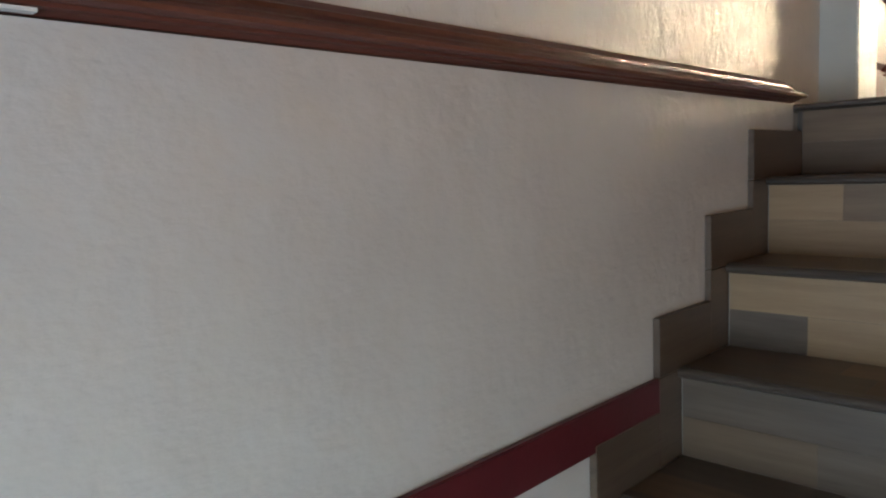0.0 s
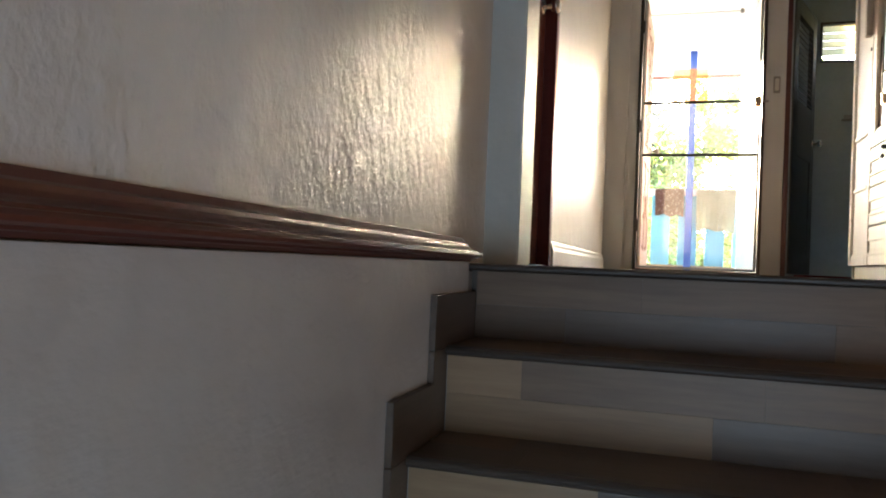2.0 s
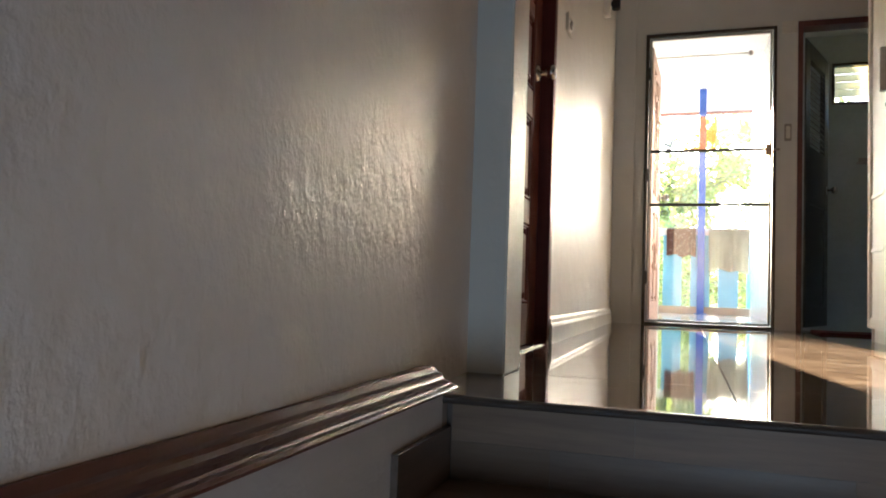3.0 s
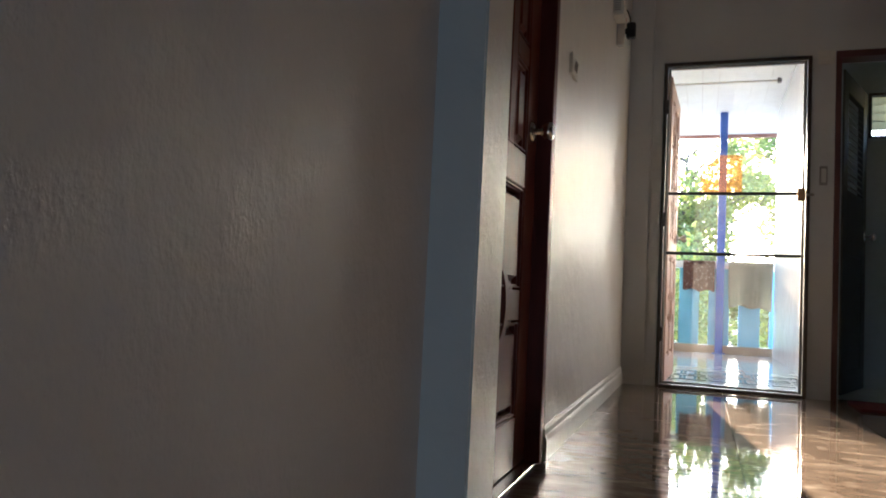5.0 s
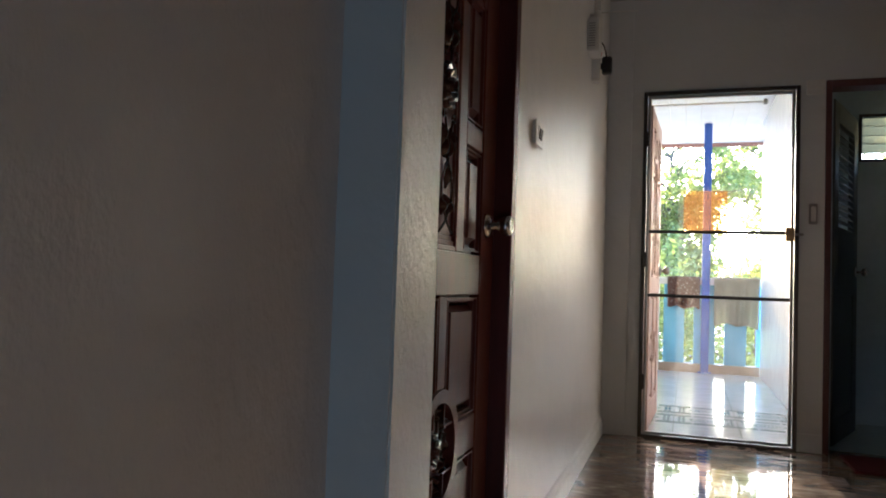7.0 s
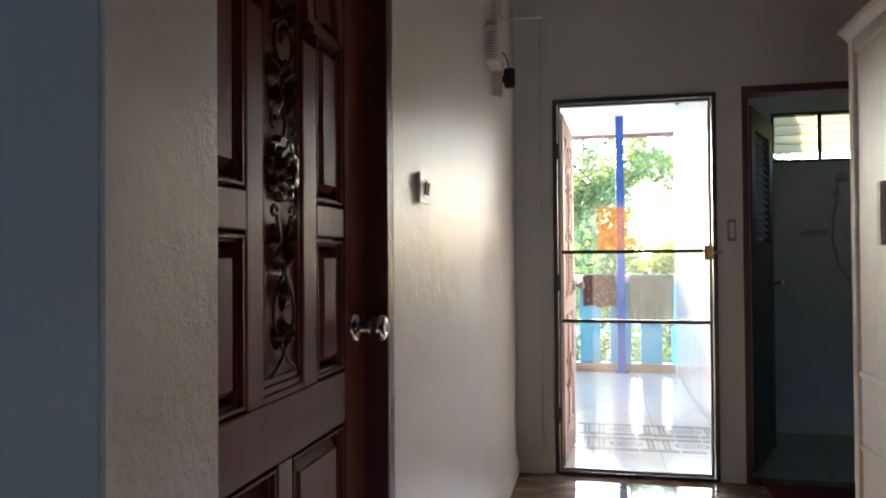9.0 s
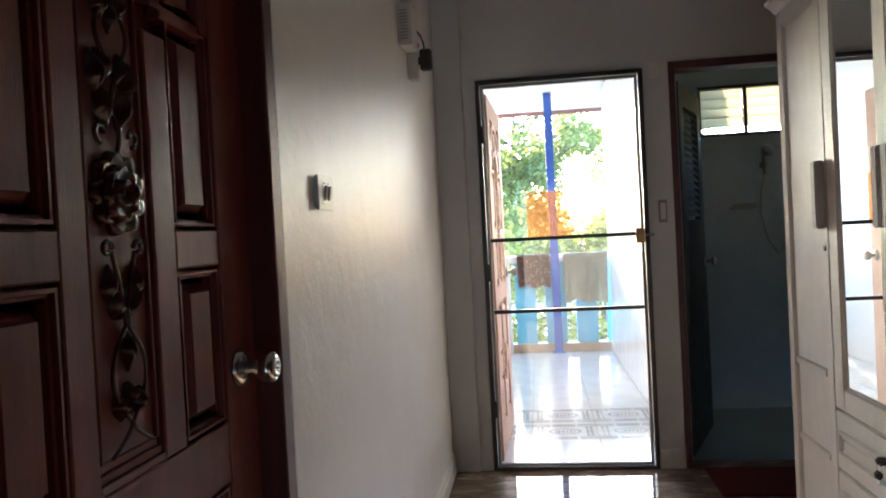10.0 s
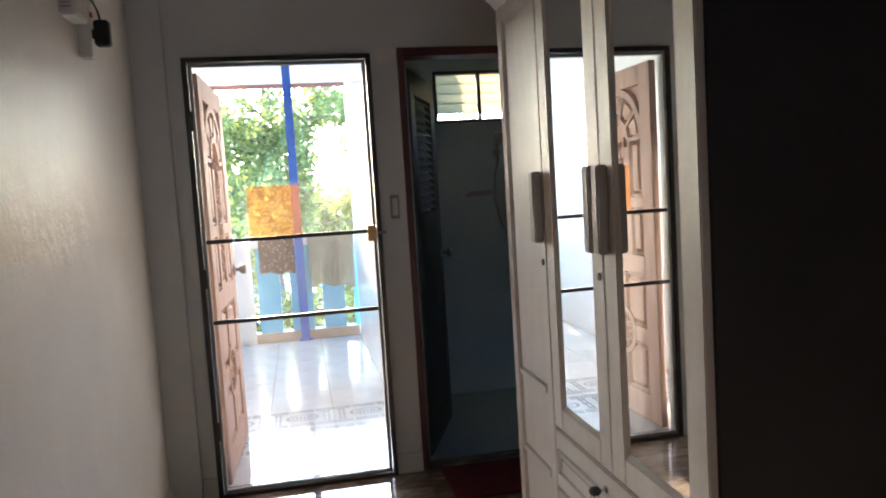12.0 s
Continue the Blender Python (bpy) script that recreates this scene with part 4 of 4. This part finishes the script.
def cloth(name, x0, x1, top, front, back, mat, label, seed):
    """A cloth folded over the coping: front and back falls with soft folds and thickness."""
    rng = random.Random(seed)
    ph = [rng.uniform(0, 6.28) for _ in range(4)]
    bm = bmesh.new()
    n = 26
    prof = []
    for i in range(15):
        t = i / 14
        prof.append((BAL - 0.012, top - front * (1 - t)))
    prof += [(BAL + 0.0, top + 0.010), (BAL + 0.08, top + 0.014), (BAL + 0.16, top + 0.010)]
    for i in range(8):
        prof.append((BAL + 0.172, top - back * (i + 1) / 8))
    grid = []
    for j in range(n + 1):
        u = j / n
        row = []
        for k, (y, z) in enumerate(prof):
            hang = max(0.0, top - z)
            w = 0.022 * hang / max(front, 0.1) * (math.sin(9 * u + ph[0]) + 0.6 * math.sin(21 * u + ph[1] + 2 * hang))
            sag = 0.035 * hang * math.sin(3.1 * u + ph[2]) + 0.012 * math.sin(13 * u + ph[3]) * (hang > 0.8 * front)
            row.append(bm.verts.new((x0 + (x1 - x0) * u + 0.02 * hang * math.sin(ph[2] + 4 * u), y + (-abs(w) if y < BAL else abs(w)) * (hang > 0), z + sag)))
        grid.append(row)
    for a, b in zip(grid, grid[1:]):
        for k in range(len(prof) - 1):
            bm.faces.new((a[k], a[k + 1], b[k + 1], b[k]))
    bmesh.ops.solidify(bm, geom=bm.faces[:], thickness=0.004)
    return tagged(new(name, mesh_of(name, bm, mat, smooth=True)), label, "cloth")


SPOT, sn, sl, sp = nodes_of("spotted_cloth")
stc = sn.new("ShaderNodeTexCoord")
sv = sn.new("ShaderNodeTexVoronoi")
sv.inputs["Scale"].default_value = 34
sl.new(stc.outputs["Object"], sv.inputs["Vector"])
sr = ramp_node(sn, sl, sv.outputs["Distance"], [(0.16, (0.62, 0.50, 0.44)), (0.24, (0.19, 0.095, 0.07))])
sl.new(sr.outputs[0], sp.inputs["Base Color"])
sp.inputs["Roughness"].default_value = 0.9
TOWEL = surface("beige_towel", (0.40, 0.39, 0.29), (0.50, 0.48, 0.37), 6, 0.95, bump=0.4, bump_scale=150)
cloth("hanging_cloth", -0.378, -0.045, 0.998, 0.315, 0.2, SPOT, "small dark brown spotted cloth hung over the parapet", 3)
cloth("hanging_towel", 0.095, 0.545, 0.998, 0.50, 0.3, TOWEL, "beige towel hung over the parapet to dry", 8)
rod = thing("clothes_rod", (-1.06, 7.2, 2.257), "thin white rod under the balcony ceiling", "rod")
part("rod", tube([(-1.06, 7.2, 2.257), (0.33, 7.2, 2.257)], 0.008), WHITE, rod, smooth=True)
part("bracket", moved(turned([(0.022, 0), (0.022, 0.02), (0.014, 0.03)], 14), Matrix.Translation((0.325, 7.2, 2.257)) @ Matrix.Rotation(radians(90), 4, "Y")), GREYMETAL, rod)
eave = thing("roof_eave", (0, 10.9, 2.6), "white boarded eave soffit with brown fascia", "eave", kind="structure")
for i in range(14):
    x1 = 0.68 - i * 0.15
    part("soffit_board", boxes((x1 - 0.148, x1, FAR + 0.12, 10.88, 2.655 + 0.001 * (i % 2), 2.668)), WHITE, eave)
part("fascia", bevelled(boxes((-3.0, 0.70, 10.88, 10.91, 2.61, 2.80)), 0.003), EAVE, eave, "brown fascia board")
fixed("roof", boxes((-5, 2.5, -2.4, 7.6, 2.81, 2.9), (-5, 0.70, 7.6, 10.9, 2.81, 2.9)), EAVE, label="roof sheet over house and balcony", category="roof")

# ---- trees beyond the balcony ----
def leaf_material(name, a, b):
    m, n, l, p = nodes_of(name)
    geo = n.new("ShaderNodeNewGeometry")
    col = ramp_node(n, l, geo.outputs["Random Per Island"], [(0.0, a), (1.0, b)])
    l.new(col.outputs[0], p.inputs["Base Color"])
    p.inputs["Roughness"].default_value = 0.5
    tr = n.new("ShaderNodeBsdfTranslucent")
    bright = n.new("ShaderNodeMixRGB")
    bright.blend_type = "MULTIPLY"
    bright.inputs[0].default_value, bright.inputs[2].default_value = 1.0, (1.7, 1.75, 1.0, 1)
    l.new(col.outputs[0], bright.inputs[1])
    l.new(bright.outputs[0], tr.inputs["Color"])
    mx = n.new("ShaderNodeMixShader")
    mx.inputs[0].default_value = 0.5
    l.new(p.outputs[0], mx.inputs[1])
    l.new(tr.outputs[0], mx.inputs[2])
    l.new(mx.outputs[0], n["Material Output"].inputs["Surface"])
    return m


LEAF = leaf_material("leaf_green", (0.115, 0.145, 0.05), (0.25, 0.265, 0.10))
LEAF_YELLOW = leaf_material("leaf_yellow_green", (0.13, 0.15, 0.045), (0.24, 0.24, 0.08))
BARK = surface("bark", (0.10, 0.075, 0.055), (0.17, 0.13, 0.10), 9, 0.9, bump=0.6, bump_scale=30, stretch=(3, 3, 0.6), dist=0.02)


def leaves_mesh(name, centres, per, spread, size, mat, rng):
    """Small pointed leaves, each two bent halves, strewn round twig ends."""
    verts, faces = [], []
    for c in centres:
        for _ in range(per):
            p = Vector(c) + Vector((rng.gauss(0, spread), rng.gauss(0, spread), rng.gauss(0, spread * 0.75)))
            d = Vector((rng.uniform(-1, 1), rng.uniform(-1, 1), rng.uniform(-0.9, 0.35))).normalized()
            s = d.orthogonal().normalized()
            s = (Matrix.Rotation(rng.uniform(0, 6.28), 3, d) @ s)
            up = d.cross(s)
            ln, w = size * rng.uniform(0.7, 1.4), size * rng.uniform(0.22, 0.36)
            k = len(verts)
            verts += [p, p + d * ln * 0.5 + s * w + up * w * 0.3, p + d * ln, p + d * ln * 0.5 - s * w + up * w * 0.3]
            faces += [(k, k + 1, k + 2), (k, k + 2, k + 3)]
    me = bpy.data.meshes.new(name)
    me.from_pydata([tuple(v) for v in verts], [], faces)
    me.materials.append(mat)
    return me


def tree(base, height, reach, lean, limbs, per, leaf, mat, seed, label, low=0.35, keep=None):
    rng = random.Random(seed)
    t = thing("tree", base, label, "tree")
    top = Vector(base) + Vector((lean[0], lean[1], height))
    axis = [Vector(base).lerp(top, i / 8) + Vector((rng.uniform(-0.08, 0.08), rng.uniform(-0.08, 0.08), 0)) * (i > 0) for i in range(9)]
    part("trunk", tube(axis, 0.13, 9, 0.03), BARK, t, smooth=True)
    ends = []
    for i in range(limbs):
        a = rng.uniform(low, 0.98)
        k = min(int(a * 8), 7)
        s = axis[k].lerp(axis[k + 1], a * 8 - k)
        th = rng.uniform(0, 6.28)
        ln = reach * (1.15 - 0.55 * abs(a - 0.55)) * rng.uniform(0.6, 1.1)
        d = Vector((math.cos(th), math.sin(th), rng.uniform(0.05, 0.7))).normalized()
        pts = [s + d * ln * j / 5 + Vector((0, 0, 0.10 * math.sin(j))) * ln * 0.12 + Vector((rng.uniform(-1, 1), rng.uniform(-1, 1), rng.uniform(-1, 1))) * 0.05 * j for j in range(6)]
        part("limb", tube(pts, 0.035, 6, 0.008), BARK, t)
        for j in (2, 3, 4, 5):
            for _ in range(3):
                ends.append(pts[j] + Vector((rng.gauss(0, 0.28), rng.gauss(0, 0.28), rng.gauss(0, 0.22))))
    ends = [e for e in ends if keep is None or keep(e)]
    under(new("crown", leaves_mesh("crown", ends, per, 0.17, leaf, mat, rng)), t)
    return t


tree((-0.5, 23.0, -3.3), 8.4, 2.5, (-0.2, 0.2), 72, 26, 0.15, LEAF, 11, "leafy green tree standing behind the balcony", 0.30, lambda e: (e.x < 0.45 or e.z > 3.5) and (e.x > 0.3 or e.z < 3.85 + 0.3 * math.sin(e.x * 9) or e.x * 53 % 1 < 0.05))
tree((3.0, 25.0, -3.3), 9.6, 2.6, (-0.9, 0.1), 40, 34, 0.14, LEAF, 5, "tree with thin bare branches and gaps of sky", 0.45, lambda e: (e.z > 3.5 and e.x > 0.6) or e.x * 37 % 1 < 0.34)
tree((1.6, 29.0, -3.3), 4.8, 2.0, (0.1, 0.0), 22, 20, 0.19, LEAF_YELLOW, 23, "low yellow-green tree lit from behind", 0.55)
tree((-0.9, 13.2, -3.3), 3.9, 1.3, (0.1, 0.0), 20, 26, 0.12, LEAF_YELLOW, 31, "yellow-green bushy shrub below the parapet", 0.4)
tree((0.8, 13.6, -3.3), 3.7, 1.2, (0.0, 0.0), 14, 20, 0.12, LEAF_YELLOW, 37, "yellow-green bushy shrub below the parapet", 0.4)
tree((-1.8, 28.0, -3.3), 7.8, 2.4, (0.3, 0.0), 44, 30, 0.16, LEAF, 43, "leafy green tree farther behind the balcony", 0.3, lambda e: e.z < 4.9 and (e.x < 0.2 or e.z > 4.2))

# far bank of woods
def woods(name, x0, x1, y, z, count, size, seed):
    rng = random.Random(seed)
    cs = []
    for i in range(count):
        x = rng.uniform(x0, x1)
        cs.append((x, y + rng.uniform(-4, 4), z + 1.6 * noise.noise(Vector((x * 0.12, seed, 0))) + rng.uniform(-4.2, 0.6)))
    ob = new(name, leaves_mesh(name, cs, 10, 0.9, size, LEAF, rng))
    return tagged(ob, "far green line of woods", "woods", kind="stuff")


woods("far_woods", -40, 40, 62, 1.6, 900, 0.8, 4)

# ---- hall tiles ----
def tile_mesh(name, w, d, h, mat, edge=0.0015):
    return mesh_of(name, bevelled(boxes((0, w, 0, d, -h, 0)), edge, 1), mat)


XJ = [XW, -0.050, 0.552, 1.154, XE]
YJ = [EDGE + 0.012, 2.46, 3.062, 3.664, 4.266, 4.868, 5.470, FAR + 0.12]
for i in range(4):
    for j in range(7):
        w, d = XJ[i + 1] - XJ[i] - 0.0025, YJ[j + 1] - YJ[j] - 0.0025
        piece("floor_tile", tile_mesh("floor_tile", w, d, 0.004, TILE, 0.0006), (XJ[i] + 0.00125, YJ[j] + 0.00125, 0.0), hall_floor)
piece("floor_tile", tile_mesh("floor_tile", 0.04, 0.868, 0.004, TILE, 0.0006), (XW - 0.045, 2.636, 0.0), hall_floor)

# ---- balcony tiles with dark figures ----
BT = 0.40
tile_a = mesh_of("balcony_tile", bevelled(boxes((0, BT - 0.003, 0, BT - 0.003, -0.008, 0)), 0.001, 1), BALC_TILE)


def figure():
    """The ornament of a border tile: broken bars along both sides, barred ends, an oval with short strokes in it."""
    bm = bmesh.new()
    for y in (0.030, 0.052, 0.074, 0.315, 0.337, 0.359):
        for x0, x1 in ((0.0, 0.11), (0.125, 0.27), (0.285, BT - 0.003)):
            box(bm, x0, x1, y, y + 0.010, 0.0, 0.0012)
    for x in (0.022, 0.325):
        for y in (0.105, 0.190, 0.275):
            box(bm, x, x + 0.052, y, y + 0.018, 0.0, 0.0012)
        for dx in (0.006, 0.032):
            box(bm, x + dx, x + dx + 0.014, 0.090, 0.308, 0.0013, 0.0018)
    for r0, r1, h in ((0.085, 0.104, 0.0014), (0.056, 0.064, 0.0015)):
        for i in range(24):
            a, b = 2 * math.pi * i / 24, 2 * math.pi * (i + 1) / 24
            bm.faces.new([bm.verts.new((0.2 + q * math.cos(t), 0.2 + 0.66 * q * math.sin(t), h)) for q, t in ((r0, a), (r1, a), (r1, b), (r0, b))])
    for x in (0.158, 0.182, 0.206, 0.230):
        box(bm, x, x + 0.014, 0.180, 0.220, 0.0, 0.0012)
    bmesh.ops.recalc_face_normals(bm, faces=bm.faces[:])
    return mesh_of("tile_figure", bm, BALC_DARK)


fig = figure()
for i in range(5):
    for j in range(10):
        x, y = -1.045 + BT * i, FAR + 0.125 + BT * j
        if x + BT > 0.60 or y + BT > BAL + 0.3:
            continue
        tl = piece("balcony_tile", tile_a, (x, y, 0.0), balcony_floor)
        if j in (1, 2):
            g = new("tile_figure", fig)
            g.parent = tl
            g.location = (0, 0, 0.0)

# ---- stairs ----
stairs = thing("staircase", (-0.05, EDGE, -2.2), "straight stairs faced with brown wood-look plank tiles", "staircase", kind="structure")
STEPS = 13
XS0, XS1 = XLOW, XSE
rng = random.Random(7)
core = bmesh.new()
for i in range(1, STEPS + 1):
    y, z = EDGE - GOING * i, -RISE * i
    box(core, XS0, XS1, y + 0.026, EDGE + 0.02 - GOING * (i - 1), -2.25, z - 0.012)
box(core, XS0, XS1, EDGE + 0.022, EDGE + 0.10, -2.25, -0.1605)
box(core, -0.80, XS0 - 0.001, EDGE - 0.001, EDGE + 0.033, -2.25, -0.018)
part("core", core, CONCRETE, stairs)
MATS = {"t": PLANK_TAN, "g": PLANK_GREY, "d": PLANK_DARK}
RISERS = {0: (("g", -0.23, "g", 0.20, "g"), ("g", -0.38, "d", 0.12, "g")), 1: (("t", -0.43, "g", -0.02, "g"), ("t", -0.10, "d", 0.30, "t")), 2: (("t", -0.27, "d", 0.10, "t"), ("d", -0.43, "t", -0.05, "g")),
          3: (("d", -0.2, "g", 0.2, "d"), ("g", -0.35, "d", 0.0, "t"))}
for i in range(0, STEPS + 1):
    y = EDGE - GOING * i + 0.018          # face of the riser under nose i
    zt, zb = -RISE * i - 0.016, -RISE * (i + 1)
    rows = RISERS.get(i) or tuple((rng.choice("tgd"), rng.uniform(-0.45, -0.15), rng.choice("tgd"), rng.uniform(-0.05, 0.3), rng.choice("tgd")) for _ in range(2))
    for k, row in enumerate(rows):
        za, zb2 = zt - (zt - zb) * k / 2, zt - (zt - zb) * (k + 1) / 2
        cuts = [XS0 + 0.014, row[1], row[3], XS1]
        for c, (a, b) in zip((row[0], row[2], row[4]), zip(cuts, cuts[1:])):
            part("riser_plank", boxes((a + 0.0002, b - 0.0002, y, y + 0.008, zb2 + 0.0002, za - 0.0002)), MATS[c], stairs)
    # tread planks and bullnose; the landing's edge has the nose alone
    yn = EDGE - GOING * i
    z = -RISE * i
    nose = [(yn + 0.030, z - 0.015), (yn + 0.006, z - 0.015), (yn + 0.001, z - 0.011), (yn, z - 0.006), (yn + 0.002, z - 0.002), (yn + 0.008, z + (0.002 if i else 0.0)), (yn + 0.030, z + (0.002 if i else 0.0))]
    part("nosing", extruded([(p[0], p[1]) for p in (nose if i else [(a - 0.004 if k < 6 else EDGE + 0.012, b) for k, (a, b) in enumerate(nose)])], "x", XS0 + (0.014 if i else -0.07), XS1), NOSING, stairs, "dark rounded nosing")
    if i:
        ya, yb = yn + 0.030, EDGE - GOING * (i - 1) + 0.018
        for k in range(2):
            y0, y1 = ya + (yb - ya) * k / 2, ya + (yb - ya) * (k + 1) / 2
            cuts = [XS0 + 0.014, rng.uniform(-0.45, -0.2), rng.uniform(-0.05, 0.3), XS1]
            for a, b in zip(cuts, cuts[1:]):
                part("tread_plank", boxes((a + 0.0002, b - 0.0002, y0 + 0.0002, y1 - 0.0002, z - 0.010, z)), rng.choice((PLANK_DARK, PLANK_DARK, PLANK_GREY)), stairs)
# stepped skirting along the wall
for i in range(1, STEPS):
    ys, z = EDGE - GOING * i - 0.060, -RISE * i
    yp = EDGE - GOING * (i - 1) - (0.060 if i > 1 else -0.0185)
    part("skirting_tile", bevelled(boxes((XLOW, XLOW + 0.013, ys, yp - 0.001, z - 0.002, z + 0.098)), 0.001, 1), SKIRT, stairs)
    part("skirting_tile", bevelled(boxes((XLOW, XLOW + 0.0125, ys, ys + 0.078, z - RISE, z - 0.003)), 0.001, 1), SKIRT, stairs)
